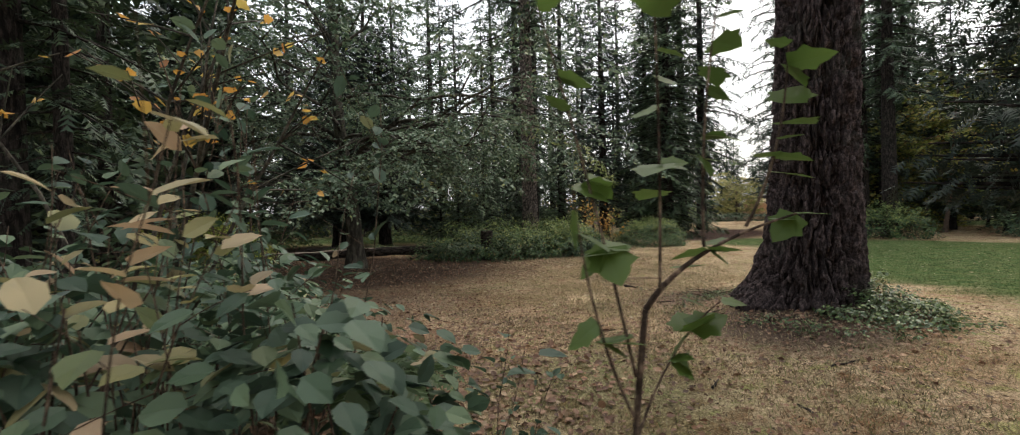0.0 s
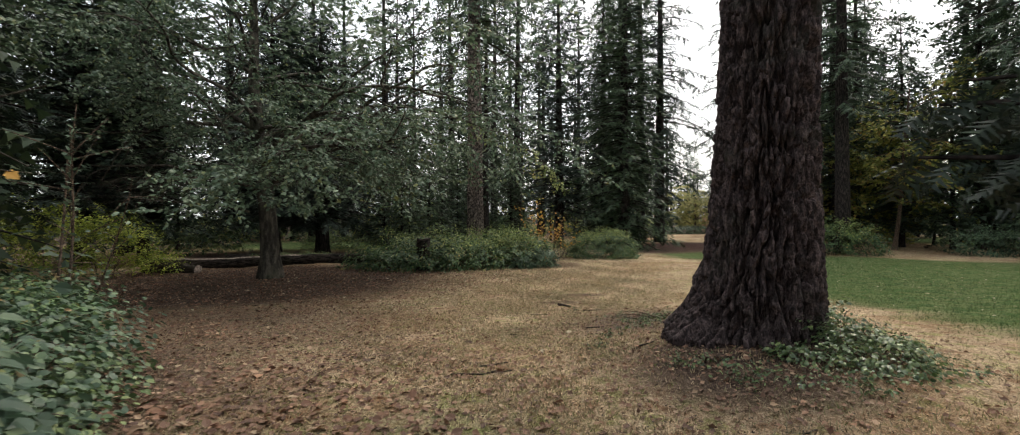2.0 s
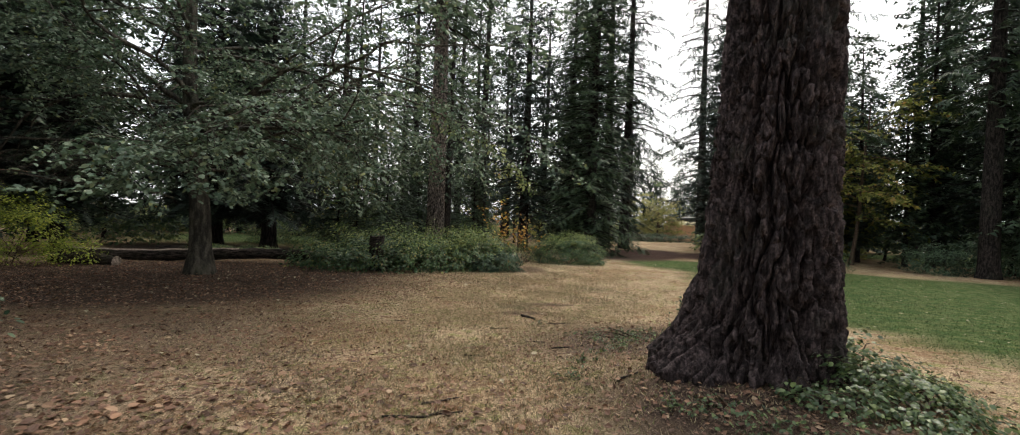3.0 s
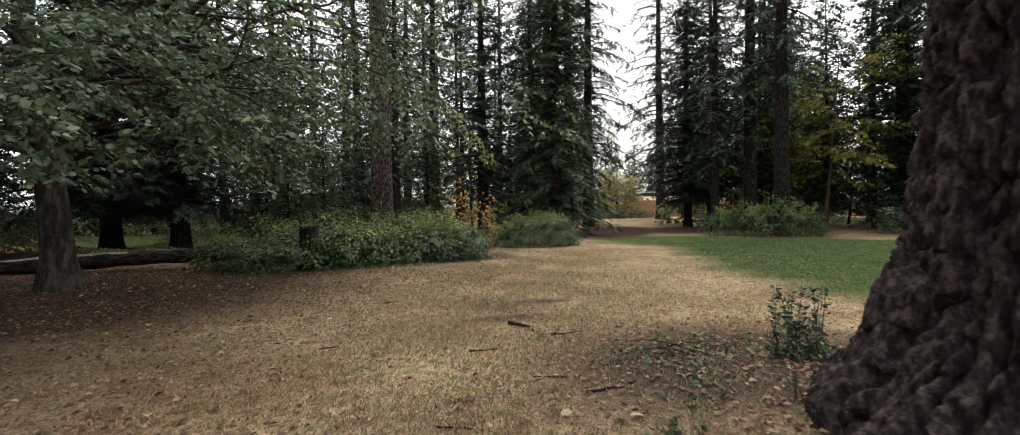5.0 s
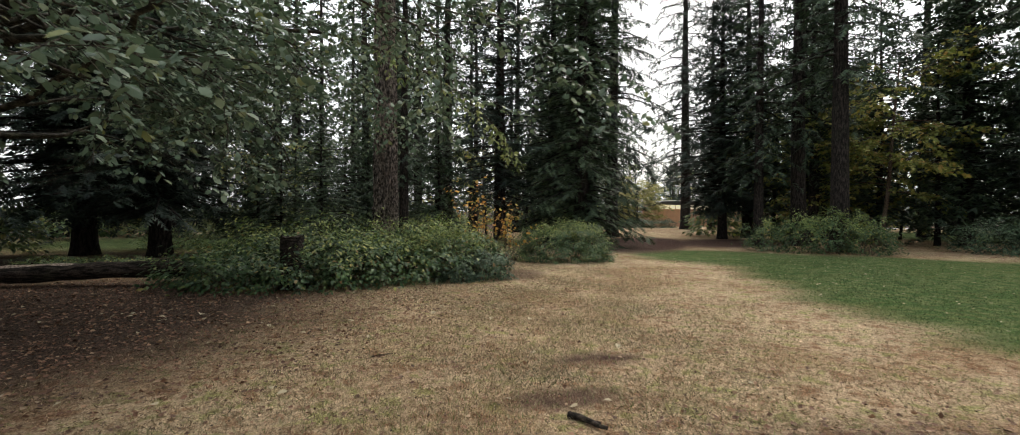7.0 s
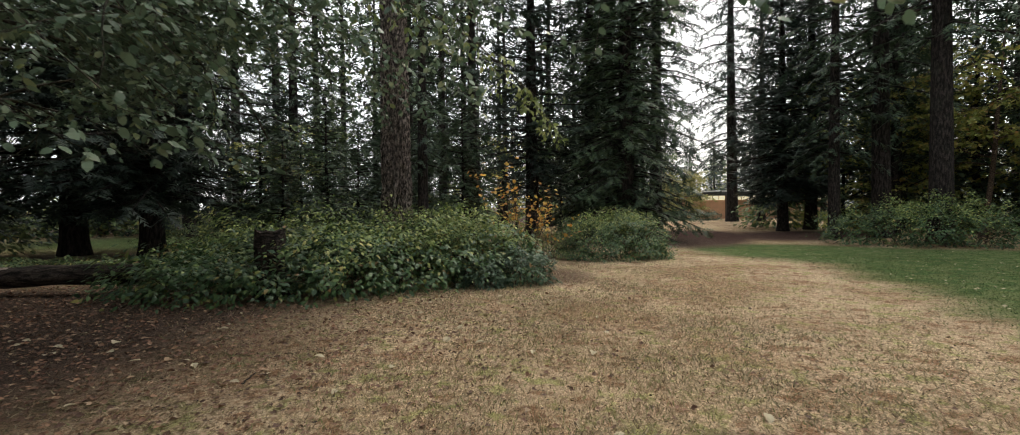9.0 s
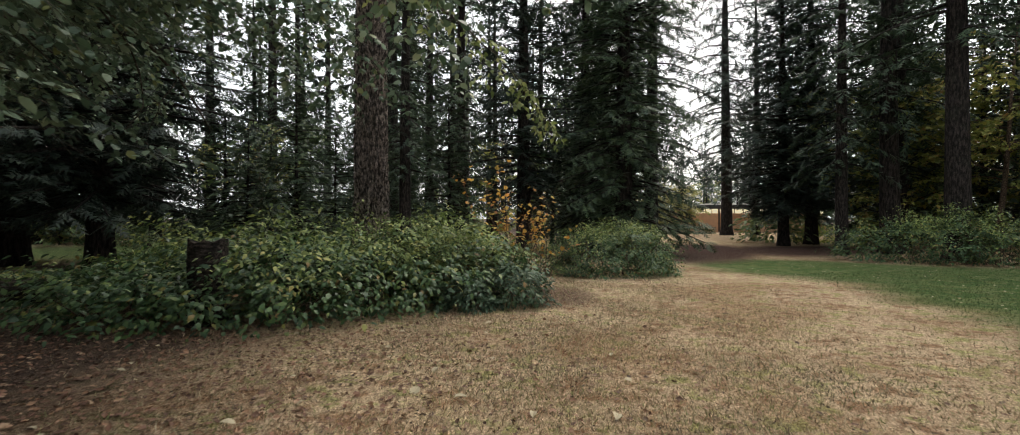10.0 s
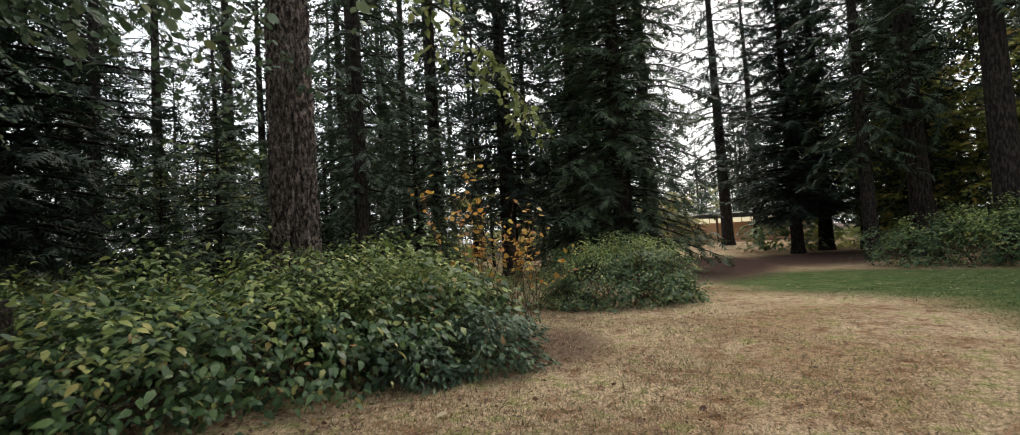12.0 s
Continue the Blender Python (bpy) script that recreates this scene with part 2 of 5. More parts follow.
M_MAPLEG = leaf_mat("yellow_green_maple", [(0, (0.15, 0.20, 0.05)), (0.55, (0.33, 0.36, 0.10)), (0.85, (0.48, 0.44, 0.13)), (1, (0.46, 0.28, 0.10))], 0.55, 0.4, 0.4)
M_ORANGE = leaf_mat("orange_leaves", [(0, (0.58, 0.25, 0.06)), (0.5, (0.74, 0.43, 0.11)), (0.85, (0.76, 0.58, 0.17)), (1, (0.52, 0.21, 0.10))], 0.5, 0.5, 1.5)
M_SAPLING = leaf_mat("fresh_green_leaves", [(0, (0.075, 0.135, 0.03)), (1, (0.15, 0.23, 0.06))], 0.45, 0.45, 2.0)
M_THICKET = leaf_mat("thicket_leaves", [(0, (0.045, 0.085, 0.060)), (0.6, (0.105, 0.172, 0.118)), (0.92, (0.19, 0.255, 0.15)), (0.97, (0.34, 0.2992, 0.1615)), (1, (0.425, 0.3168, 0.228))], 0.58, 0.25, 1.2)
M_FADED = leaf_mat("faded_leaves", [(0, (0.17, 0.22, 0.09)), (0.35, (0.48, 0.42, 0.22)), (0.7, (0.60, 0.47, 0.32)), (1, (0.52, 0.32, 0.23))], 0.55, 0.3, 2.0)
M_FERN = leaf_mat("fern_fronds", [(0, (0.045, 0.085, 0.028)), (1, (0.115, 0.175, 0.065))], 0.5, 0.3, 1.5)
M_IVY = leaf_mat("ivy_leaves", [(0, (0.038, 0.072, 0.030)), (0.6, (0.10, 0.16, 0.062)), (1, (0.24, 0.30, 0.12))], 0.36, 0.2, 1.5)
M_FALLEN = leaf_mat("fallen_brown_leaves", [(0, (0.10, 0.050, 0.036)), (0.5, (0.21, 0.108, 0.072)), (0.85, (0.33, 0.19, 0.125)), (1, (0.46, 0.33, 0.23))], 0.7, 0.1, 1.0)
M_CRUMB = leaf_mat("dark_litter_crumbs", [(0, (0.03, 0.022, 0.018)), (0.6, (0.08, 0.055, 0.04)), (1, (0.17, 0.11, 0.07))], 0.9, 0.0, 1.0)
M_PALE = leaf_mat("pale_dry_leaf", [(0, (0.46, 0.37, 0.25)), (1, (0.66, 0.58, 0.44))], 0.7, 0.15, 3.0)
M_WALL = plain_mat("tan_stucco", (0.70, 0.42, 0.26), 0.85, 0.10, 1.5)
M_FASCIA = plain_mat("dark_fascia", (0.035, 0.032, 0.030), 0.7, 0.2)
M_ROOF = plain_mat("grey_roof_felt", (0.35, 0.35, 0.36), 0.8, 0.15)
M_FRAME = plain_mat("brown_timber", (0.10, 0.065, 0.045), 0.7, 0.2)
M_GLASSW = plain_mat("white_clerestory_panel", (0.78, 0.74, 0.62), 0.25, 0.06)
# Emission added to the panes for their pale glow; no lamp inside.
M_GLOWPANE = plain_mat("glowing_clerestory_glass", (0.78, 0.74, 0.62), 0.15, 0.06)
M_GLOWPANE.node_tree.nodes["Principled BSDF"].inputs["Emission Color"].default_value = (1.0, 0.88, 0.62, 1)
M_GLOWPANE.node_tree.nodes["Principled BSDF"].inputs["Emission Strength"].default_value = 0.5
M_ROAD = plain_mat("pale_gravel", (0.48, 0.47, 0.45), 0.95, 0.15, 1.2)
M_STONE = plain_mat("grey_boulder", (0.24, 0.23, 0.22), 0.9, 0.3, 4.0, 0.0, 0.5)


# ---- mesh tools ----
def mesh_np(name, V, F, mat, smooth=False):
    """A mesh from arrays: V (n, 3), F (m, k) with k corners a face."""
    V, F = np.asarray(V, np.float32), np.asarray(F, np.int32)
    me = bpy.data.meshes.new(name)
    k = F.shape[1]
    me.vertices.add(len(V))
    me.vertices.foreach_set("co", V.ravel())
    me.loops.add(F.size)
    me.loops.foreach_set("vertex_index", F.ravel())
    me.polygons.add(len(F))
    me.polygons.foreach_set("loop_start", np.arange(len(F), dtype=np.int32) * k)
    me.polygons.foreach_set("use_smooth", np.full(len(F), smooth))
    me.update(calc_edges=True)
    me.materials.append(mat)
    return me


def thing(name, at, label, category, group="", kind=""):
    """An Empty at the base of a thing."""
    e = new(name)
    e.matrix_basis = Matrix.Translation(at)
    return tagged(e, label, category, group, kind)


def part(name, me, parent, label="", kind=""):
    ob = new(name, me)
    ob.parent = parent
    return tagged(ob, label, "", "", kind)


def bm_mesh(name, bm, mat, smooth=False):
    me = bpy.data.meshes.new(name)
    bm.to_mesh(me)
    bm.free()
    for f in me.polygons:
        f.use_smooth = smooth
    me.materials.append(mat)
    return me


def box_bm(bm, lo, hi, bevel=0.0):
    c = [(a + b) / 2 for a, b in zip(lo, hi)]
    r = bmesh.ops.create_cube(bm, size=1.0, matrix=Matrix.Translation(c) @ Matrix.Diagonal((hi[0] - lo[0], hi[1] - lo[1], hi[2] - lo[2], 1)))
    if bevel:
        es = list({e for v in r["verts"] for e in v.link_edges})
        bmesh.ops.bevel(bm, geom=es, offset=bevel, segments=2, affect="EDGES", profile=0.6)
    return bm


DIAMOND = (np.array([(0, 0, 0), (0.45, 0.5, 0.07), (1, 0, -0.06), (0.45, -0.5, 0.07)]), np.array([(0, 2, 1), (0, 3, 2)]))
OVATE = (np.array([(0, 0, 0), (0.22, 0.40, 0.05), (0.55, 0.46, 0.06), (0.82, 0.24, 0.02), (1, 0, -0.08), (0.82, -0.24, 0.02), (0.55, -0.46, 0.06), (0.22, -0.40, 0.05), (0.5, 0, 0.0)]),
         np.array([(0, 8, 1), (1, 8, 2), (2, 8, 3), (3, 8, 4), (4, 8, 5), (5, 8, 6), (6, 8, 7), (7, 8, 0)]))
_lobes = [(0, 0.0), (0.04, 0.26), (0.08, 0.48), (0.28, 0.44), (0.46, 0.60), (0.58, 0.38), (0.76, 0.28), (1.0, 0.0)]
MAPLE = (np.array([(x, y, 0.05 * abs(y) - 0.06 * x * x) for x, y in _lobes] + [(x, -y, 0.05 * abs(y) - 0.06 * x * x) for x, y in _lobes[-2:0:-1]] + [(0.3, 0, 0.0)]),
         np.array([(k, 14, (k + 1) % 14) for k in range(14)]))
HEXLEAF = (np.array([(0, 0, 0), (0.28, 0.44, 0.05), (0.7, 0.40, 0.03), (1, 0, -0.06), (0.7, -0.40, 0.03), (0.28, -0.44, 0.05)]), np.array([(0, 5, 1), (1, 5, 4), (1, 4, 2), (2, 4, 3)]))
POINTLEAF = (np.array([(0, 0, 0), (0.30, 0.47, 0.05), (0.68, 0.32, 0.03), (1, 0, -0.08), (0.68, -0.32, 0.03), (0.30, -0.47, 0.05)]), np.array([(0, 5, 1), (1, 5, 4), (1, 4, 2), (2, 4, 3)]))


def frond_shape(pairs, slim=0.10, sweep=0.30, sag=0.14):
    """A flat conifer spray: a thin spine with narrow side shoots that sweep forwards and sag."""
    V, F = [(0, 0.02, 0), (0, -0.02, 0), (1, 0, -sag)], [(0, 1, 2)]
    for k in range(pairs):
        x = 0.08 + 0.80 * k / pairs
        reach = 0.5 * (1 - 0.75 * (x / 0.95) ** 1.6) * (0.72 if k == 0 else 1.0)
        for sg in (-1, 1):
            o, x1 = len(V), x + (0.03 if sg > 0 else 0.0)
            V += [(x1, 0, -sag * x1 ** 2), (x1 + slim, 0, -sag * (x1 + slim) ** 2), (x1 + sweep * (0.5 + reach), sg * reach, -sag * x1 ** 2 - 0.10 * reach - 0.03)]
            F.append((o, o + 1, o + 2) if sg > 0 else (o, o + 2, o + 1))
    return np.array(V, float), np.array(F)


FROND = frond_shape(4, 0.155)
FARFROND = frond_shape(2, 0.32, 0.4)
BLADE = (np.array([(0, 0.5, 0), (0, -0.5, 0), (1, 0, 0)]), np.array([(0, 1, 2)]))


def unit(a):
    return a / np.maximum(np.linalg.norm(a, axis=-1, keepdims=True), 1e-9)


def leaves_np(P, D, N, L, W, shape):
    """Arrays of leaves: root P, way D, upper side N, length L, width W."""
    T, F = shape
    x = unit(D)
    y = unit(np.cross(N, x))
    z = np.cross(x, y)
    L, W = np.reshape(L, (-1, 1, 1)), np.reshape(W, (-1, 1, 1))
    V = P[:, None] + T[None, :, :1] * L * x[:, None] + T[None, :, 1:2] * W * y[:, None] + T[None, :, 2:] * L * z[:, None]
    n = len(P)
    FF = F[None] + (np.arange(n) * len(T))[:, None, None]
    return V.reshape(-1, 3), FF.reshape(-1, 3)


def leaf_mesh(name, P, D, N, L, W, shape, mat):
    V, F = leaves_np(np.asarray(P, float), np.asarray(D, float), np.asarray(N, float), L, W, shape)
    return mesh_np(name, V, F, mat)


def tubes_np(lines, sides=5):
    """Arrays of round tapered rods: lines of (points (n, 3), radii (n))."""
    Vs, Fs, off = [], [], 0
    ang = np.arange(sides) * 2 * math.pi / sides
    for pts, rad in lines:
        pts, rad = np.asarray(pts, float), np.asarray(rad, float)
        n = len(pts)
        tan = unit(np.gradient(pts, axis=0))
        ref = np.array((0.0, 0.0, 1.0)) if abs(tan[0, 2]) < 0.8 else np.array((1.0, 0.0, 0.0))
        u = unit(np.cross(tan, ref))
        w = np.cross(tan, u)
        ring = pts[:, None] + rad[:, None, None] * (np.cos(ang)[None, :, None] * u[:, None] + np.sin(ang)[None, :, None] * w[:, None])
        Vs.append(ring.reshape(-1, 3))
        i = np.arange(n - 1)[:, None] * sides
        j = np.arange(sides)[None]
        k = (j + 1) % sides
        Fs.append(np.stack((i + j, i + k, i + sides + k, i + sides + j), -1).reshape(-1, 4) + off)
        off += n * sides
    return np.concatenate(Vs), np.concatenate(Fs)


def tube_mesh(name, lines, mat, sides=5):
    V, F = tubes_np(lines, sides)
    return mesh_np(name, V, F, mat, True)


# ---- the ground ----
FIR = (5.22, 8.32)


def sstep(a, b, x):
    t = np.clip((x - a) / (b - a), 0, 1)
    return t * t * (3 - 2 * t)


def ground_z(x, y):
    x, y = np.asarray(x, float), np.asarray(y, float)
    z = -0.40 - 0.44 * sstep(4.5, 16, y)
    r2 = ((x - FIR[0]) / 1.5) ** 2 + ((y - FIR[1]) / 1.5) ** 2
    z = z + 0.34 * np.exp(-0.5 * r2)
    z = z + 0.012 * np.sin(x * 0.5 + 1.3) * np.sin(y * 0.4 + 0.4)
    return z


def gz(x, y):
    return float(ground_z(x, y))


def blob(x, y, cx, cy, rx, ry, turn=0.0, soft=0.5):
    c, s = math.cos(radians(turn)), math.sin(radians(turn))
    u, v = ((x - cx) * c + (y - cy) * s) / rx, (-(x - cx) * s + (y - cy) * c) / ry
    return 1 - sstep(1 - soft, 1 + soft, np.sqrt(u * u + v * v))


def mask_litter(x, y):
    m = blob(x, y, -7.5, 20.0, 7.2, 6.2)
    m = np.maximum(m, 0.8 * blob(x, y, -3.4, 21.6, 3.6, 1.5))
    m = np.maximum(m, 0.8 * blob(x, y, -4.6, 5.5, 3.6, 6.0, 0, 0.6))
    m = np.maximum(m, 0.80 * blob(x, y, 4.2, 7.3, 1.5, 1.5))
    m = np.maximum(m, 0.86 * blob(x, y, 5.2, 10.9, 2.3, 2.3, 0, 0.6))
    m = np.maximum(m, 0.75 * blob(x, y, -10, 32.5, 8, 3.5))
    # Part leaf litter, part darkening that stands in for the hemlocks' shade.
    m = np.maximum(m, 0.6 * blob(x, y, -4.5, 12.0, 4.2, 4.5, 0, 0.7))
    m = np.maximum(m, 0.8 * blob(x, y, 12, 37, 4, 5))
    m = np.maximum(m, 0.9 * sstep(46, 56, np.hypot(x - 6, y - 14)) * (1 - blob(x, y, 33, 58, 9, 14, -30, 0.4)) * (1 - blob(x, y, 46, 42, 12, 9)) * (1 - blob(x, y, 70, 50, 30, 9, -20)))
    return np.maximum(m, sstep(95, 120, np.hypot(x, y - 20)))


def mask_green(x, y):
    far = np.minimum(34.5 - 0.85 * (x - 15), 30.5 + 0.8 * (x - 11.2))
    near = np.interp(y, (0, 14, 17, 21.5, 24.5, 27, 30), (10.5, 10.4, 10.2, 11.6, 13.2, 13.2, 11.6))
    m = sstep(-1.4, 1.7, x - near + 0.3 * np.sin(y * 1.4) + 0.25 * np.sin(y * 3.1 + x)) * (1 - sstep(-1.6, 1.4, y - far + 0.4 * np.sin(x * 1.3))) * sstep(-4, 3, y)
    m = np.maximum(m, sstep(36, 42, x) * sstep(30, 36, y) * (1 - sstep(46, 56, y)))
    m = np.maximum(m, 0.55 * blob(x, y, 0.9, 5.2, 1.3, 1.6, 20, 0.8))
    return np.maximum(m, 0.92 * blob(x, y, -9, 44, 15, 8))


def mask_soil(x, y):
    m = blob(x, y, 16.5, 38.5, 3.2, 7.5, -32)
    m = np.maximum(m, 0.75 * blob(x, y, 23, 38, 6.5, 4, 20))
    m = np.maximum(m, 0.6 * blob(x, y, 5.3, 25.0, 1.0, 1.6, -20))
    m = np.maximum(m, 0.72 * blob(x, y, 4.3, 15.9, 0.75, 0.35))
    m = np.maximum(m, 0.66 * blob(x, y, 3.4, 14.6, 0.8, 0.4))
    return m


def graded(lo, hi, step, far_lo, far_hi):
    inner = list(np.arange(lo, hi + 1e-6, step))
    a, s, out = lo, step, []
    while a > far_lo:
        s *= 1.22
        a -= s
        out.append(a)
    b, s, out2 = inner[-1], step, []
    while b < far_hi:
        s *= 1.22
        b += s
        out2.append(b)
    return np.array(out[::-1] + inner + out2)


def build_ground():
    xs, ys = graded(-12, 24, 0.3, -900, 900), graded(-3, 42, 0.3, -900, 1500)
    X, Y = np.meshgrid(xs, ys, indexing="ij")
    Z = ground_z(X, Y)
    nx, ny = X.shape
    V = np.stack((X, Y, Z), -1).reshape(-1, 3)
    i, j = np.meshgrid(np.arange(nx - 1), np.arange(ny - 1), indexing="ij")
    a = (i * ny + j).ravel()
    me = mesh_np("ground", V, np.stack((a, a + ny, a + ny + 1, a + 1), -1), M_GROUND, True)
    for name, fn in (("litter", mask_litter), ("green", mask_green), ("soil", mask_soil)):
        at = me.attributes.new(name, "FLOAT", "POINT")
        at.data.foreach_set("value", fn(X, Y).ravel().astype(np.float32))
    tagged(new("ground", me), "dry straw-coloured lawn with green patches and bare soil", "ground", kind="structure")


build_ground()
rng = np.random.default_rng(7)


# ---- conifers ----
def conifer_parts(seed, H, r0, base, R, n, droop=0.35, twig=0.55, spray=0.26, wide=0.075, mat=None, bark=None, lift=0.10, shape=0.8, per=3, gap=0.22, sides=9, lean=(0, 0), low=1.1, vary=(0.5, 1.2), bumpy=1.0, browse=-9.0, leaf=None, hang=0.22, tilt=0.35):
    """Meshes of one conifer: trunk, limbs, needle sprays."""
    g = np.random.default_rng(seed)
    zz = np.concatenate((np.linspace(-0.15, 1.2, 6), np.linspace(3.0, H, 13)))
    rr = r0 * (1 - zz.clip(0) / H) ** 0.8 + 0.015 + r0 * 0.30 * np.exp(-zz.clip(0) / 0.35)
    wob = np.stack((np.sin(zz * 0.21 + seed) * 0.06 + lean[0] * zz / H, np.cos(zz * 0.17 + seed * 2) * 0.06 + lean[1] * zz / H, zz), -1)
    wob[:, :2] -= wob[0, :2]
    trunk = tube_mesh("trunk", [(wob, rr)], bark, sides)
    limbs, P, D, N, L = [], [], [], [], []
    for b in range(n):
        f = ((b + g.random()) / n) ** low
        h = base + (H - base) * f
        az = b * 2.399 + g.uniform(-0.6, 0.6)
        swell = 1 + bumpy * (0.22 * math.sin(h * 1.3 + 2 * math.cos(az + seed)) + 0.15 * math.sin(h * 3.1 + az * 2 + seed))
        full = R * (1 - f) ** shape * g.uniform(*vary) * swell * (0.75 + 0.25 * min(1, f * 8) if bumpy > 0.5 else 1.0) + 0.25
        full = min(full, R * 1.15)
        m = max(4, int(full / gap))
        u = np.linspace(0, 1, m)
        out = np.array((math.cos(az), math.sin(az), 0))
        side = np.array((-math.sin(az), math.cos(az), 0))
        up = lift + 0.35 * f - droop * 0.35 * (1 - f)
        bend = g.uniform(-0.12, 0.12)
        pts = np.array((np.interp(h, zz, wob[:, 0]), np.interp(h, zz, wob[:, 1]), h)) + full * (u[:, None] * out + (up * u - droop * u ** 2 + 0.12 * u ** 4)[:, None] * np.array((0, 0, 1)) + (bend * u ** 2)[:, None] * side)
        k = np.linspace(0, m - 1, min(m, 4)).astype(int)
        limbs.append((pts[k][:: (2 if gap > 0.36 else 1)], (0.010 + 0.018 * full) * (1 - 0.85 * u[k])[:: (2 if gap > 0.36 else 1)]))
        tan = unit(np.gradient(pts, axis=0))
        inner = u > 0.12
        for sgn in (-1, 1):
            tl = twig * (0.45 + 0.55 * np.sin(np.pi * np.clip(u * 0.8 + 0.18, 0, 1))) * min(1.0, 0.35 + full * 0.35) * g.uniform(0.6, 1.25, m)
            td = unit(0.75 * tan + sgn * side * 0.85 + np.array((0, 0, -hang)) + g.normal(0, 0.16, (m, 3)))
            for s in range(per):
                q = (s + 0.2) / per if per > 1 else 0.0
                pp = pts + td * (tl * q)[:, None] + np.array((0, 0, -0.10)) * (tl * q * q)[:, None]
                dd = unit(td + g.normal(0, 0.32, (m, 3)) + np.array((0, 0, -0.25 * q)))
                P.append(pp[inner])
                D.append(dd[inner])
                N.append(np.array((0, 0, 1)) + g.normal(0, tilt, (inner.sum(), 3)))
                L.append((spray * g.uniform(0.7, 1.4, m))[inner])
    P, D, N, L = map(np.concatenate, (P, D, N, L))
    ok = P[:, 2] > browse + 0.12 * np.sin(P[:, 0] * 2.3) * np.sin(P[:, 1] * 2.9)
    P, D, N, L = P[ok], D[ok], N[ok], L[ok]
    limbs = [q for q in limbs if q[0][-1][2] > browse]
    crown = leaf_mesh("crown", P, D, N, L, wide * (L / spray) * 1.1, leaf or FROND, mat)
    return trunk, tube_mesh("branch_frame", limbs, bark, 3), crown


KINDS = {}


def conifer(kind, x, y, scale=1.0, turn=0.0, z=None):
    """Stands a conifer of a kind on the ground; alike ones share their meshes."""
    spec, name, label, group = KINDS[kind]
    if isinstance(spec, dict):
        spec = conifer_parts(**spec)
        KINDS[kind] = (spec, name, label, group)
    e = thing(name, (0, 0, 0), label, "tree", group)
    e.matrix_basis = Matrix.LocRotScale((x, y, gz(x, y) if z is None else z), Euler((0, 0, radians(turn))), (scale, scale, scale))
    for nm, me in zip(("trunk", "branch_frame", "crown"), spec):
        part(nm, me, e, "", "" if nm == "trunk" else "stuff")
    return e


KINDS["leafy"] = (dict(seed=3, H=24, r0=0.42, base=0.3, R=3.2, n=400, droop=0.42, twig=0.70, spray=0.52, wide=0.30, mat=M_CEDAR, bark=M_BARK, shape=0.62, per=1, gap=0.19), "cedar_tree", "tall dense cedar with green sprays down to the ground", "")
KINDS["dark"] = (dict(seed=5, H=24, r0=0.40, base=2.6, R=3.6, n=220, droop=0.30, twig=0.80, spray=0.64, wide=0.38, mat=M_DARKFIR, bark=M_BARK, shape=0.75, per=1, gap=0.21, browse=1.75), "fir_tree", "dark dense fir with low hanging branches", "")
KINDS["skirt"] = (dict(seed=6, H=24, r0=0.40, base=2.6, R=4.3, n=290, droop=0.30, twig=0.80, spray=0.64, wide=0.42, mat=M_DARKFIR, bark=M_BARK, shape=0.75, per=1, gap=0.21, browse=1.75), "fir_tree", "dark dense fir with low hanging branches", "")
KINDS["yew"] = (dict(seed=8, H=15, r0=0.42, base=2.0, R=5.0, n=230, droop=0.32, twig=0.85, spray=0.62, wide=0.38, mat=M_DARKFIR, bark=M_BARK, shape=0.6, per=1, gap=0.21, browse=1.5), "hemlock_tree", "broad dark hemlock with drooping needle branches", "")
KINDS["tall"] = (dict(seed=11, H=34, r0=0.50, base=10, R=4.0, n=110, droop=0.45, twig=0.95, spray=0.78, wide=0.42, mat=M_FIR, bark=M_BARK, shape=0.7, per=1, gap=0.28), "tall_fir", "tall fir with a long bare trunk and high crown", "tall firs of the grove")
KINDS["tall2"] = (dict(seed=12, H=30, r0=0.38, base=5.5, R=3.2, n=105, droop=0.5, twig=0.85, spray=0.66, wide=0.34, mat=M_FIR, bark=M_BARK, shape=0.55, per=1, gap=0.27), "tall_fir", "slender fir with sparse drooping branches", "tall firs of the grove")
KINDS["gate"] = (dict(seed=14, H=34, r0=0.50, base=6.0, R=4.6, n=140, droop=0.5, twig=0.95, spray=0.80, wide=0.44, mat=M_DARKFIR, bark=M_BARK, shape=0.6, per=1, gap=0.30, vary=(0.35, 1.2)), "tall_fir", "tall fir with ragged drooping branches in front of the sky", "tall firs of the grove")
KINDS["wood1"] = (dict(seed=21, H=27, r0=0.34, base=2.5, R=3.6, n=84, droop=0.45, twig=1.0, spray=0.85, wide=0.70, mat=M_FIR, bark=M_BARK, shape=0.7, per=1, gap=0.36, sides=6, leaf=FARFROND), "fir_tree", "dark fir of the wood behind the lawn", "firs of the surrounding wood")
KINDS["wood2"] = (dict(seed=22, H=31, r0=0.40, base=6.0, R=3.4, n=78, droop=0.5, twig=1.0, spray=0.85, wide=0.70, mat=M_DARKFIR, bark=M_BARK, shape=0.6, per=1, gap=0.36, sides=6, leaf=FARFROND), "fir_tree", "tall dark fir with gaps between its branches", "firs of the surrounding wood")
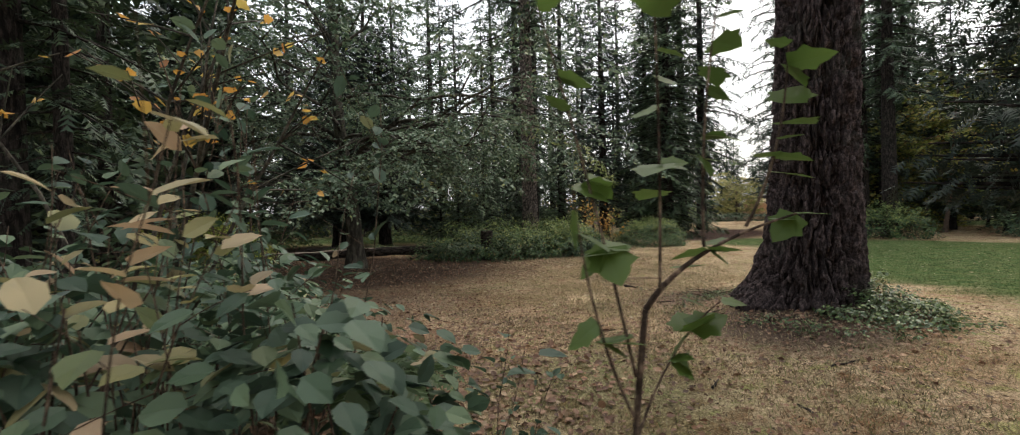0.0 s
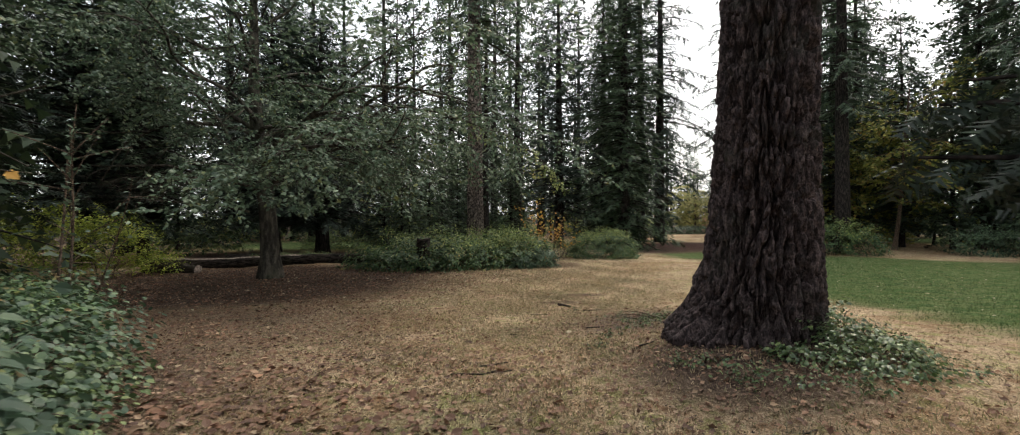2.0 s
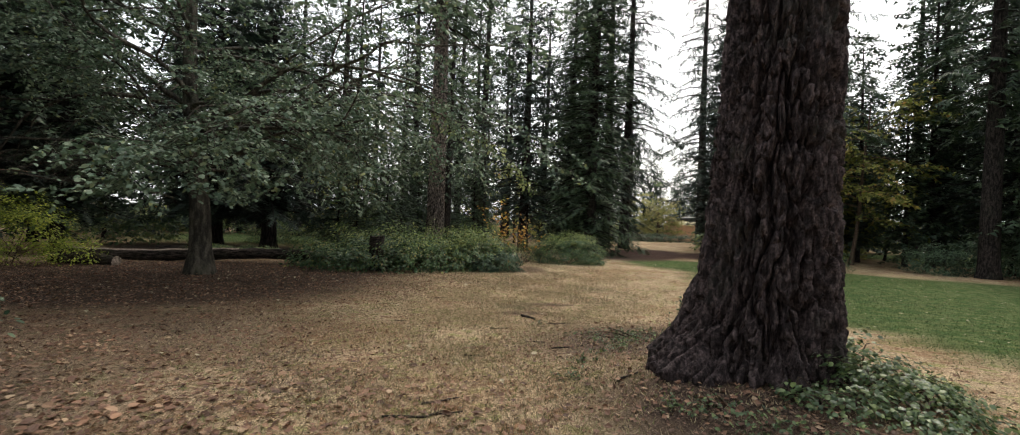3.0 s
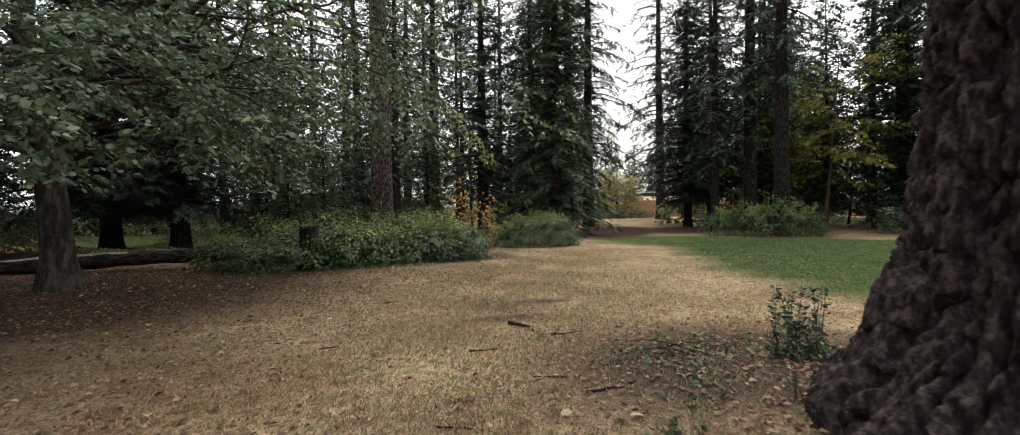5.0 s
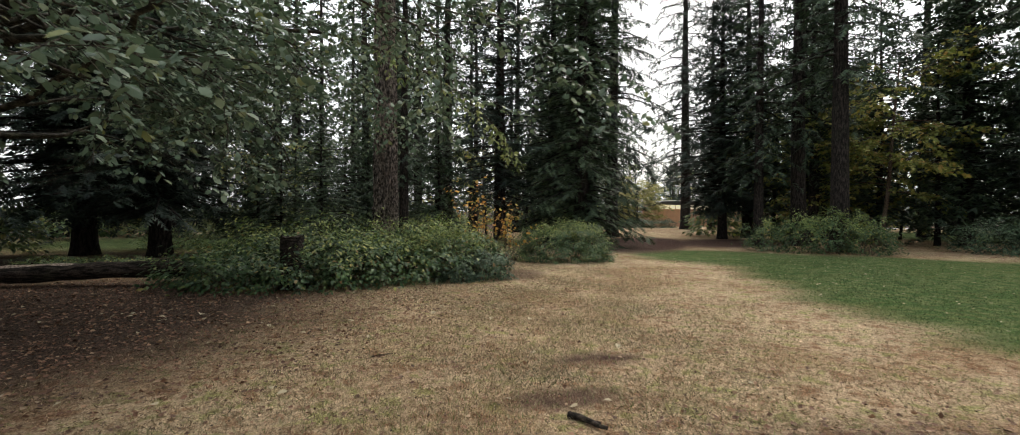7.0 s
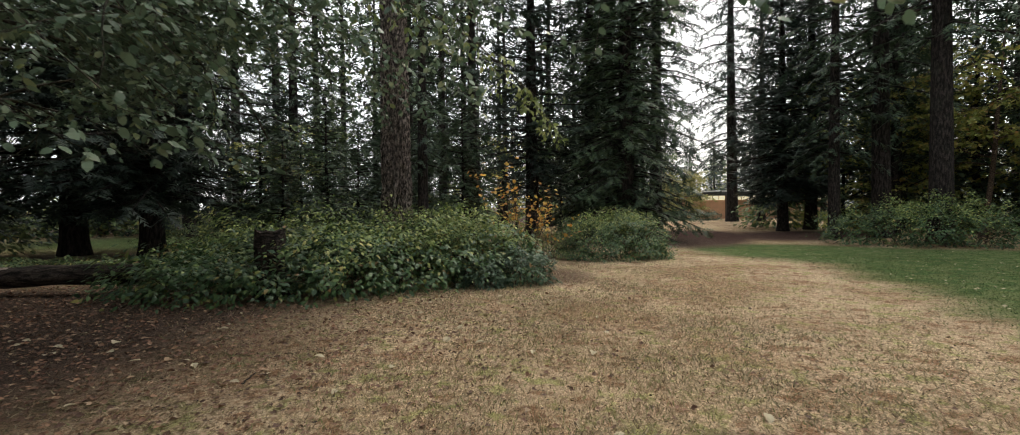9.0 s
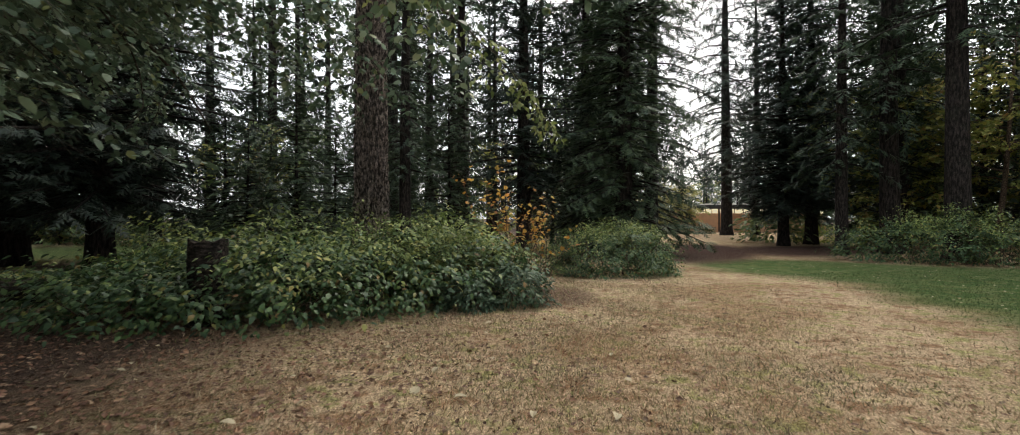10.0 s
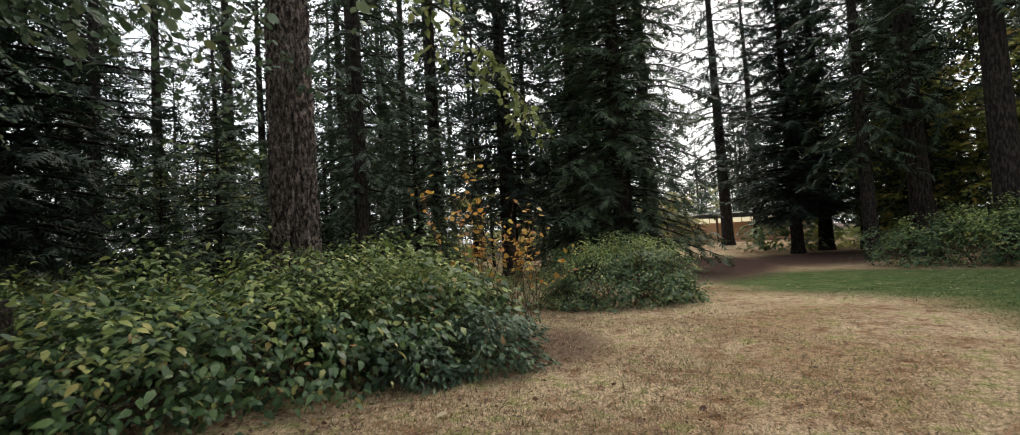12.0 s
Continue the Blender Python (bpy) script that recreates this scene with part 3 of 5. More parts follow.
KINDS["wood3"] = (dict(seed=23, H=22, r0=0.28, base=1.0, R=3.2, n=105, droop=0.4, twig=0.95, spray=0.78, wide=0.70, mat=M_CEDAR, bark=M_BARK, shape=0.7, per=1, gap=0.35, sides=6, leaf=FARFROND), "cedar_tree", "green cedar of the wood behind the lawn", "firs of the surrounding wood")
KINDS["young"] = (dict(seed=31, H=7.5, r0=0.10, base=0.3, R=2.2, n=120, droop=0.35, twig=0.6, spray=0.44, wide=0.25, mat=M_CEDAR, bark=M_BARK, shape=0.75, per=1, gap=0.16, sides=6), "young_hemlock", "young feathery hemlock behind the shrubs", "young hemlocks")
KINDS["hem"] = (dict(seed=43, H=27, r0=0.34, base=2.6, R=4.8, n=180, browse=1.9, droop=0.40, twig=1.0, spray=0.80, wide=0.56, mat=M_FIR, bark=M_BARK, lift=0.10, shape=0.6, per=1, gap=0.28, sides=6, leaf=FARFROND), "hemlock_tree", "tall full hemlock with layered drooping branches", "")


# ---- the great fir beside the path ----
def furrowed_trunk(H, r0, flare, roots, na, nz, seed, lean=0.0, deep=1.0, top=5.2, facing=None):
    """A trunk with real bark: knobbly plates and furrows as relief, finest low down and, if facing is given, on that side."""
    zz = np.concatenate((np.linspace(-0.35, top, nz), np.linspace(top + 0.2, H, 36)))
    th = np.linspace(0, 2 * math.pi, na, endpoint=False)
    if facing is not None:
        th = th + 0.55 * np.sin(th) + radians(facing) - math.pi
    V = np.zeros((len(zz), na, 3))
    for i, z in enumerate(zz):
        zc = max(z, 0.0)
        r = r0 * (1 - zc / (H * 1.04)) ** 0.75 + flare * math.exp(-zc / 1.0)
        for a, t in enumerate(th):
            f = 0.0
            for deg, amp, w, tall in roots:
                d = (t - radians(deg) + math.pi) % (2 * math.pi) - math.pi
                f += amp * math.exp(-(d / w) ** 2) * math.exp(-zc / tall)
            k = r / 0.62
            c, s = math.cos(t) * k, math.sin(t) * k
            warp = noise.noise((c * 2.4, s * 2.4 + seed, z * 1.6))
            warp2 = noise.noise((c * 9.0 + 9, s * 9.0 + seed, z * 6.0))
            q = noise.noise((c * 5.6 + 0.5 * warp, s * 5.6 + 0.5 * warp, z * 1.0 + 0.5 * warp + seed)) + 0.45 * noise.noise((c * 11 + 0.5 * warp2, s * 11, z * 2.6)) + 0.10 * warp2
            furrow = 1 - min(1.0, abs(q) / 0.24)
            q2 = noise.noise((c * 10 + 0.6 * warp2, s * 10 + 5, z * 4.4 + seed))
            crack = 1 - min(1.0, abs(q2) / 0.16)
            plate = noise.noise((c * 6.5, s * 6.5, z * 2.2 + seed + 3))
            flake = noise.noise((c * 26, s * 26, z * 11.0)) + 0.6 * noise.noise((c * 55, s * 55, z * 30.0))
            depth = deep * (0.045 - 0.165 * furrow ** 0.8 - 0.055 * crack ** 0.8 + 0.045 * plate + 0.024 * flake)
            rad = r + f + depth * (1.0 if z < 6 else 0.7)
            V[i, a] = (math.cos(t) * rad + lean * zc, math.sin(t) * rad, z)
    i, j = np.meshgrid(np.arange(len(zz) - 1), np.arange(na), indexing="ij")
    n = (j + 1) % na
    F = np.stack((i * na + j, i * na + n, (i + 1) * na + n, (i + 1) * na + j), -1).reshape(-1, 4)
    return V.reshape(-1, 3), F


def great_fir():
    x0, y0 = FIR
    e = thing("great_fir", (x0 - 0.09, y0, gz(x0, y0)), "huge old fir with deeply furrowed brown bark and flared roots", "tree")
    V, F = furrowed_trunk(36.0, 0.62, 0.17, [(195, 0.46, 0.38, 0.36), (180, 0.26, 0.22, 0.20), (250, 0.20, 0.30, 0.4), (300, 0.10, 0.25, 0.3), (105, 0.34, 0.45, 0.5), (135, 0.22, 0.5, 1.3), (155, 0.30, 0.4, 0.36), (20, 0.15, 0.3, 0.3)], 330, 300, 0, 0.028, facing=208)
    part("trunk", mesh_np("trunk", V, F, M_FIRBARK, True), e)
    _, limbs, crown = conifer_parts(77, 36.0, 0.5, 13, 5.5, 120, 0.42, 1.0, 0.80, 0.44, M_FIR, M_BARK, per=1, gap=0.30)
    part("branch_frame", limbs, e, "", "stuff")
    part("crown", crown, e, "", "stuff")


def bank_fir():
    x0, y0 = 1.12, 26.9
    e = thing("tall_fir", (x0, y0, gz(x0, y0)), "tall fir with grey furrowed bark rising behind the brambles", "tree")
    V, F = furrowed_trunk(34.0, 0.42, 0.10, [(200, 0.2, 0.3, 0.3), (300, 0.2, 0.3, 0.3), (80, 0.2, 0.3, 0.3)], 130, 190, 5, -0.004, 0.5, 8.0, facing=280)
    part("trunk", mesh_np("trunk", V, F, M_GREYBARK, True), e)
    _, limbs, crown = conifer_parts(78, 34.0, 0.4, 11.5, 4.6, 110, 0.42, 1.0, 0.80, 0.44, M_FIR, M_BARK, per=1, gap=0.30)
    part("branch_frame", limbs, e, "", "stuff")
    part("crown", crown, e, "", "stuff")


def near_fir():
    """The dark fir beside the start: fine boughs at head height below an unseen crown that shades them."""
    x0, y0 = 3.78, 2.18
    e = thing("fir_tree", (x0, y0, gz(x0, y0)), "dark fir with long drooping needle branches over the lawn", "tree")
    # Upper crown stays out of view; added to keep skylight off the boughs below.
    trunk, limbs, crown = conifer_parts(5, 13.0, 0.20, 4.6, 1.5, 150, 0.30, 0.6, 0.50, 0.34, M_DARKFIR, M_BARK, per=1, gap=0.22, shape=0.6)
    part("trunk", trunk, e)
    part("branch_frame", limbs, e, "", "stuff")
    part("crown", crown, e, "", "stuff")
    _, limbs, crown = conifer_parts(41, 4.6, 0.10, 1.95, 1.36, 330, 0.16, 0.30, 0.115, 0.080, M_DARKFIR, M_BARK, 0.10, 0.12, 2, 0.08, low=1.05, vary=(0.6, 1.06), bumpy=0.45, browse=1.82, leaf=FROND, hang=0.75, tilt=0.8)
    part("branch_frame", limbs, e, "", "stuff")
    part("crown", crown, e, "", "stuff")


near_fir()
bank_fir()
great_fir()


# ---- broadleaf trees ----
def grow(g, start, way, length, r, depth, lines, tips, droop=0.12, fork=4, wander=0.16, spread=0.75, flat=0.6):
    """One limb with its side shoots, as lines of rods; the last shoots carry the leaves."""
    m = max(4, int(length / 0.35) + 2)
    pts, d = [np.array(start, float)], unit(np.array(way, float))
    for _ in range(m - 1):
        d = unit(d + g.normal(0, wander, 3) * np.array((1, 1, 0.6)) + np.array((0, 0, -droop * (1.0 / m) * 3)))
        pts.append(pts[-1] + d * length / (m - 1))
    pts = np.array(pts)
    lines.append((pts, np.linspace(r, max(r * 0.3, 0.003), m)))
    if depth == 0:
        tips.append(pts)
        return
    for k in range(fork):
        u = 0.25 + 0.75 * (k + g.random()) / fork
        i = min(m - 2, int(u * (m - 1)))
        t = unit(pts[i + 1] - pts[i])
        side = unit(np.cross(t, (0, 0, 1)) * (1 if k % 2 else -1) + g.normal(0, 0.35, 3) * np.array((1, 1, flat)))
        grow(g, pts[i], unit(t * 0.7 + side * spread), length * g.uniform(0.42, 0.62), r * (1 - u * 0.6) * 0.55, depth - 1, lines, tips, droop, fork, wander, spread, flat)
    tips.append(pts[m // 2:])


def dress(g, tips, step, size, width, level=0.75, per=1):
    """Leaf roots, ways, upper sides and sizes along the shoots."""
    P, D, N = [], [], []
    for pts in tips:
        seg = np.linalg.norm(np.diff(pts, axis=0), axis=1)
        s = np.concatenate(([0], np.cumsum(seg)))
        k = max(2, int(s[-1] / step))
        at = np.sort(g.uniform(0, s[-1], k * per))
        q = np.stack([np.interp(at, s, pts[:, c]) for c in range(3)], -1)
        t = unit(pts[-1] - pts[0])
        side = unit(np.cross(t, (0, 0, 1)))
        sg = np.where(np.arange(len(q)) % 2, 1, -1)[:, None]
        P.append(q + g.normal(0, 0.015, q.shape))
        D.append(unit(t * 0.7 + side * sg * 0.9 + g.normal(0, 0.35, q.shape) + np.array((0, 0, -0.25))))
        N.append(np.array((0, 0, 1)) * level + g.normal(0, 0.38, q.shape))
    P, D, N = map(np.concatenate, (P, D, N))
    L = size * g.uniform(0.6, 1.25, len(P))
    return P, D, N, L, L * width


def broadleaf(name, at, label, seed, trunk_line, limbs, mat, bark, step, size, width=0.62, depth=3, droop=0.12, fork=4, shape=DIAMOND, group="", level=0.75, wander=0.16, clear=False, thin=0.0):
    """A broadleaf tree: trunk_line rows (x, y, z, r) from its foot; limbs rows (height, azimuth, rise, length, r)."""
    g = np.random.default_rng(seed)
    e = thing(name, (*at, gz(*at)), label, "tree", group)
    tl = np.array(trunk_line, float)
    part("trunk", tube_mesh("trunk", [(tl[:, :3], tl[:, 3])], bark, 14), e)
    lines, tips = [], []
    for h, az, rise, length, r in limbs:
        p = np.array([np.interp(h, tl[:, 2], tl[:, c]) for c in range(3)])
        grow(g, p, (math.cos(radians(az)), math.sin(radians(az)), rise), length, r, depth, lines, tips, droop, fork, wander)
    if clear:
        lines = [q for q in lines if q[0][-1][2] > 2.75 - 0.09 * min(max(math.hypot(q[0][-1][0], q[0][-1][1]) - 2, 0), 12)]
    lines = [q for q in lines if q[1][0] >= thin]
    part("branch_frame", tube_mesh("branch_frame", lines, bark, 3), e, "", "stuff")
    P, D, N, L, W = dress(g, tips, step, size, width, level)
    if clear:
        out = np.hypot(P[:, 0], P[:, 1])
        ok = (P[:, 2] > 2.75 + np.where(P[:, 0] < -0.5, 1.5 + 0.2 * np.clip(-P[:, 0], 0, 8), 0) - 0.09 * np.clip(out - 2, 0, 12) + 0.25 * np.sin(P[:, 0] * 2.1) * np.sin(P[:, 1] * 1.7)) & ~((P[:, 0] + at[0] > 1.0) & (P[:, 1] + at[1] < 18.3) & (P[:, 2] < 3.1)) & ((P[:, 0] + at[0] < -1.5) | (g.random(len(P)) < 0.7)) & ((P[:, 2] > 3.7) | (P[:, 1] < 0.8) | (P[:, 0] < -0.5))
        P, D, N, L, W = P[ok], D[ok], N[ok], L[ok], W[ok]
    part("crown", leaf_mesh("crown", P, D, N, L, W, shape, mat), e, "", "stuff")
    return e


def smooth_trunk(H, r, lean=(0.0, 0.0), flare=0.5, steps=14, bend=0.08):
    out = []
    for i in range(steps):
        z = -0.2 + (H + 0.2) * i / (steps - 1)
        c = max(z, 0)
        out.append((lean[0] * c / H + bend * math.sin(c * 0.7), lean[1] * c / H + bend * math.cos(c * 0.55) - bend, z, r * (1 - 0.75 * c / H) + r * flare * math.exp(-c / 0.3)))
    return out


# the silvery tree that spreads over the litter
beech = broadleaf("beech_tree", (-6.65, 21.0), "broad tree with grey trunk and drooping silvery-green leaves", 5,
          smooth_trunk(13, 0.36, (-1.0, 0.4), 0.55),
          [(3.2, -22, 0.30, 8.0, 0.10), (4.3, -18, 0.20, 10.2, 0.12), (4.7, -4, 0.22, 10.2, 0.12), (4.4, -34, 0.20, 9.2, 0.11), (3.4, 15, 0.30, 6.0, 0.10), (3.4, -55, 0.34, 7.0, 0.10), (3.4, 60, 0.4, 5.2, 0.09), (3.3, 200, 0.4, 5.5, 0.09), (3.4, 150, 0.4, 5.5, 0.09), (3.6, -100, 0.4, 6.0, 0.10), (3.1, 250, 0.35, 5.8, 0.09),
           (4.6, -35, 0.35, 8.4, 0.11), (5.0, 0, 0.35, 7.0, 0.11), (5.2, 40, 0.5, 6.4, 0.10), (5.0, -75, 0.4, 7.0, 0.10), (5.4, 110, 0.5, 6, 0.10), (5.6, 180, 0.5, 6, 0.10), (5.3, 230, 0.5, 6, 0.10), (5.8, 290, 0.5, 6.6, 0.10),
           (7.2, -15, 0.5, 7.0, 0.10), (7.4, 60, 0.6, 5.5, 0.09), (7.6, 140, 0.6, 5, 0.09), (7.8, 220, 0.6, 5, 0.09), (7.7, -60, 0.55, 6, 0.09),
           (9.5, 20, 0.8, 4.6, 0.08), (9.8, 120, 0.8, 4.2, 0.08), (9.7, 240, 0.8, 4.2, 0.08), (10.5, -50, 0.8, 4.4, 0.08), (12.5, 0, 2.0, 3.0, 0.05)],
          M_BEECH, M_BEECHBARK, 0.049, 0.122, 0.70, depth=3, droop=0.15, fork=5, clear=True, shape=HEXLEAF)


def long_bough(tree, seed, knots, r, start, size):
    """One long drooping bough of a tree, from knots (x, y, z) from its foot, leafy past the start share."""
    g = np.random.default_rng(seed)
    K = np.array(knots, float)
    u = np.linspace(0, len(K) - 1, 34)
    pts = np.stack([np.interp(u, np.arange(len(K)), K[:, c]) for c in range(3)], -1)
    for _ in range(3):
        pts[1:-1] = (pts[:-2] + 2 * pts[1:-1] + pts[2:]) / 4
    pts += g.normal(0, 0.02, pts.shape)
    lines, tips = [(pts, np.linspace(r, 0.006, len(pts)))], [pts[-5:]]
    for i in range(int(start * len(pts)), len(pts) - 1):
        t = unit(pts[i + 1] - pts[i])
        for sg in (-1, 1):
            way = unit(t * 0.8 + sg * unit(np.cross(t, (0, 0, 1))) * 0.7 + g.normal(0, 0.25, 3) + np.array((0, 0, -0.15)))
            grow(g, pts[i], way, g.uniform(0.45, 1.0), 0.007, 1, lines, tips, 0.35, 2, 0.12)
    part("bough", tube_mesh("bough", lines, M_BEECHBARK, 3), tree)
    P, D, N, L, W = dress(g, tips, 0.085, size, 0.62)
    part("bough_leaves", leaf_mesh("bough_leaves", P, D, N, L, W, POINTLEAF, M_LIGHTBUSH), tree, "lighter green hanging leaves", "stuff")


long_bough(beech, 61, [(-0.2, 0.1, 4.6), (3.5, 1.1, 6.3), (7.0, 2.2, 6.7), (9.6, 3.4, 5.9), (11.1, 4.3, 5.0), (12.0, 4.7, 3.9)], 0.07, 0.42, 0.16)


# ---- shrubs ----
def shrub(name, at, label, blobs, seed, count, size, mat, width=0.6, shape=DIAMOND, stems=30, group="", ragged=0.16, category="shrub", second=None, shell=0.55, top_share=0.72, tuft=1, gaps=0.0, core=0.30):
    """A shrub of many leaves: blobs rows (x, y, z, rx, ry, rz) from its foot, filled densest near the outside."""
    g = np.random.default_rng(seed)
    e = thing(name, (*at, gz(*at)), label, category, group)
    B = np.array(blobs, float)
    vol = (B[:, 3] * B[:, 4] + B[:, 3] * B[:, 5] + B[:, 4] * B[:, 5])
    tuft = max(1, tuft)
    few = -(-count * 2 // tuft)
    pick = np.repeat(g.choice(len(B), few, p=vol / vol.sum()), tuft)[:count * 2]
    d = np.repeat(unit(g.normal(0, 1, (few, 3))), tuft, 0)[:count * 2]
    d[:, 2] = np.where(d[:, 2] < -0.5, -d[:, 2], d[:, 2])
    bump = 1 + ragged * np.sin(d[:, 0] * 7 + pick * 1.7) * np.sin(d[:, 1] * 6 + pick) + ragged * 0.8 * np.sin(d[:, 2] * 9 + d[:, 0] * 5 + pick * 2.3)
    rad = (1 - (1 - shell) * g.random(count * 2) ** 1.8) * bump + g.normal(0, 0.05, count * 2)
    if tuft > 1:
        rad = np.repeat(rad[::tuft], tuft)[:count * 2]
    P = B[pick, :3] + d * B[pick, 3:] * rad[:, None]
    if tuft > 1:
        off = g.normal(0, 1, P.shape) * size * np.array((1.25, 1.25, 0.75))
        P = P + off
        d = unit(d + 0.9 * unit(off))
    inside = np.zeros(len(P), bool)
    for k, b in enumerate(B):
        inside |= (((P - b[:3]) / b[3:]) ** 2).sum(1) < core
    gzs = ground_z(P[:, 0] + at[0], P[:, 1] + at[1]) - gz(*at)
    hole = np.sin(P[:, 0] * 5.3 + 1.1) * np.sin(P[:, 1] * 4.7 + 0.6) * np.sin(P[:, 2] * 6.1 + 2.0) + 0.5 * np.sin(P[:, 0] * 13.1) * np.sin(P[:, 1] * 11.7) * np.sin(P[:, 2] * 12.3)
    ok = ~inside & (P[:, 2] > gzs + 0.02) & (hole > gaps - 0.55 + 0.25 * g.random(len(P)))
    P, d = P[ok], d[ok]
    some = np.sort(g.permutation(len(P))[:count])
    P, d = P[some], d[some]
    n = len(P)
    N = unit(d * np.array((1, 1, 0.8))) * 0.7 + np.array((0, 0, 0.75)) + g.normal(0, 0.33, (n, 3))
    D = np.cross(N, g.normal(0, 1, (n, 3))) * 0.5 + d * np.array((0.9, 0.9, 0.2)) + np.array((0, 0, -0.45))
    L = size * g.uniform(0.55, 1.3, n)
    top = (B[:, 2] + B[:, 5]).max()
    # Upper leaves take the second colour; the lighter hedge green paints their lit tops.
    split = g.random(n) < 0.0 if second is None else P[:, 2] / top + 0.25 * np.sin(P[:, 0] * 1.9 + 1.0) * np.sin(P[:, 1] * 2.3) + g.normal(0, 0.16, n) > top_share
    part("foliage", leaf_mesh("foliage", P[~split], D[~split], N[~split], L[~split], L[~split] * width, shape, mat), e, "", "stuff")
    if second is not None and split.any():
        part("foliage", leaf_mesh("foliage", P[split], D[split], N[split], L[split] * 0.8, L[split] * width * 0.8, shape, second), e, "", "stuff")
    lines = []
    for k in range(stems):
        b = B[g.integers(len(B))]
        foot = np.array((b[0] + g.normal(0, 0.25) * b[3], b[1] + g.normal(0, 0.25) * b[4], -0.05))
        foot[2] += gz(foot[0] + at[0], foot[1] + at[1]) - gz(*at)
        q = unit(g.normal(0, 1, 3))
        q[2] = abs(q[2])
        top = b[:3] + q * b[3:] * g.uniform(0.85, 1.16)
        mid = (foot + top) / 2 + np.array((0, 0, 0.18)) + g.normal(0, 0.08, 3)
        u = np.linspace(0, 1, 6)[:, None]
        lines.append(((1 - u) ** 2 * foot + 2 * u * (1 - u) * mid + u * u * top, np.linspace(0.013, 0.004, 6)))
    part("woody_base", tube_mesh("woody_base", lines, M_TWIG, 3), e, "", "stuff")
    return e


# the long bramble bank beside the path; lit tops painted by the lighter second leaves
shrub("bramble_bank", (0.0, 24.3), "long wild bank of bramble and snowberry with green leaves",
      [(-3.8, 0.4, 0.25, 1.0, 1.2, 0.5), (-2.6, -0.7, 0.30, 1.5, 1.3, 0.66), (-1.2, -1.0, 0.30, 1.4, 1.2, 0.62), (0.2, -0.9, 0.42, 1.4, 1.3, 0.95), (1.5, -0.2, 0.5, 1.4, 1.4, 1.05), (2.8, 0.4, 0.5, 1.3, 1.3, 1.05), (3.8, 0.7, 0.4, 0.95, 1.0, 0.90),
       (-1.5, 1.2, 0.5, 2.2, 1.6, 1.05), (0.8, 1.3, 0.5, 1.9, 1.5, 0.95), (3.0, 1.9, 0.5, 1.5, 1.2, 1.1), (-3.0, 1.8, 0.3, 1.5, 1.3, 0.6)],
      11, 31000, 0.135, M_HEDGE, 0.52, POINTLEAF, 150, second=M_LITTOP_SNOWBERRY, ragged=0.34, tuft=9, top_share=0.72, gaps=0.30, core=0.16)
shrub("snowberry_shrub", (2.6, 24.9), "fine-leaved light green shrub growing through the brambles",
      [(0, 0, 0.7, 0.85, 0.8, 0.95), (0.9, 0.3, 0.7, 0.75, 0.8, 0.85), (-1.0, 0.5, 0.8, 0.8, 0.7, 0.8), (0.3, -0.6, 0.55, 0.6, 0.6, 0.7)],
      21, 11000, 0.046, M_LITTOP_SNOWBERRY, 0.62, POINTLEAF, 60, shell=0.45, ragged=0.3, tuft=14, gaps=0.25)
shrub("laurel_shrub", (4.15, 23.9), "dark glossy evergreen shrub at the corner of the brambles", [(0, 0, 0.25, 0.75, 0.6, 0.55), (-0.9, -0.25, 0.2, 0.6, 0.5, 0.45)], 12, 2600, 0.10, M_GLOSSY, 0.5, OVATE, 14)
# the rounded shrub by the gap, its lit top put into the lighter upper leaves
shrub("round_shrub", (8.2, 28.7), "rounded clipped-looking shrub, its lit top painted in lighter green leaves",
      [(-0.8, 0, 0.5, 1.05, 1.1, 0.95), (0.6, 0, 0.55, 1.2, 1.2, 1.05), (0, 0.6, 0.55, 1.6, 1.0, 1.05), (1.2, 0.2, 0.45, 0.75, 0.9, 0.9), (-1.3, 0.5, 0.4, 0.7, 0.8, 0.7), (0, -0.1, 0.2, 1.75, 1.25, 0.5), (1.0, 0, 0.2, 0.95, 1.0, 0.55), (-1.0, 0, 0.2, 0.95, 1.0, 0.5)], 13, 24000, 0.078, M_HEDGE, 0.6, POINTLEAF, 60, second=M_LITTOP_SNOWBERRY, top_share=0.68, tuft=7, gaps=0.3)
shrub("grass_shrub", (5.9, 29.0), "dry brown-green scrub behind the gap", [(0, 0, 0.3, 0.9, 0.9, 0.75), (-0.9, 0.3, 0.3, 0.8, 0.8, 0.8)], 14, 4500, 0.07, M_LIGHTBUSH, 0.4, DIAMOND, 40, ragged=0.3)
# Lighter upper leaves paint a lit top here too.
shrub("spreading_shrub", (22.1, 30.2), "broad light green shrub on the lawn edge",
      [(-1.7, 1.6, 0.5, 1.2, 1.2, 1.0), (-1.0, 0.3, 0.6, 1.3, 1.3, 1.15), (0.2, -0.6, 0.7, 1.5, 1.3, 1.25), (1.4, -1.2, 0.55, 1.3, 1.2, 1.2), (0.6, 0.6, 0.7, 1.8, 1.3, 1.3), (2.2, -0.9, 0.4, 0.8, 0.9, 0.9)], 15, 14000, 0.12, M_HEDGE, 0.6, DIAMOND, 60, second=M_LITTOP_SNOWBERRY, ragged=0.3, tuft=9, top_share=0.72, gaps=0.3)
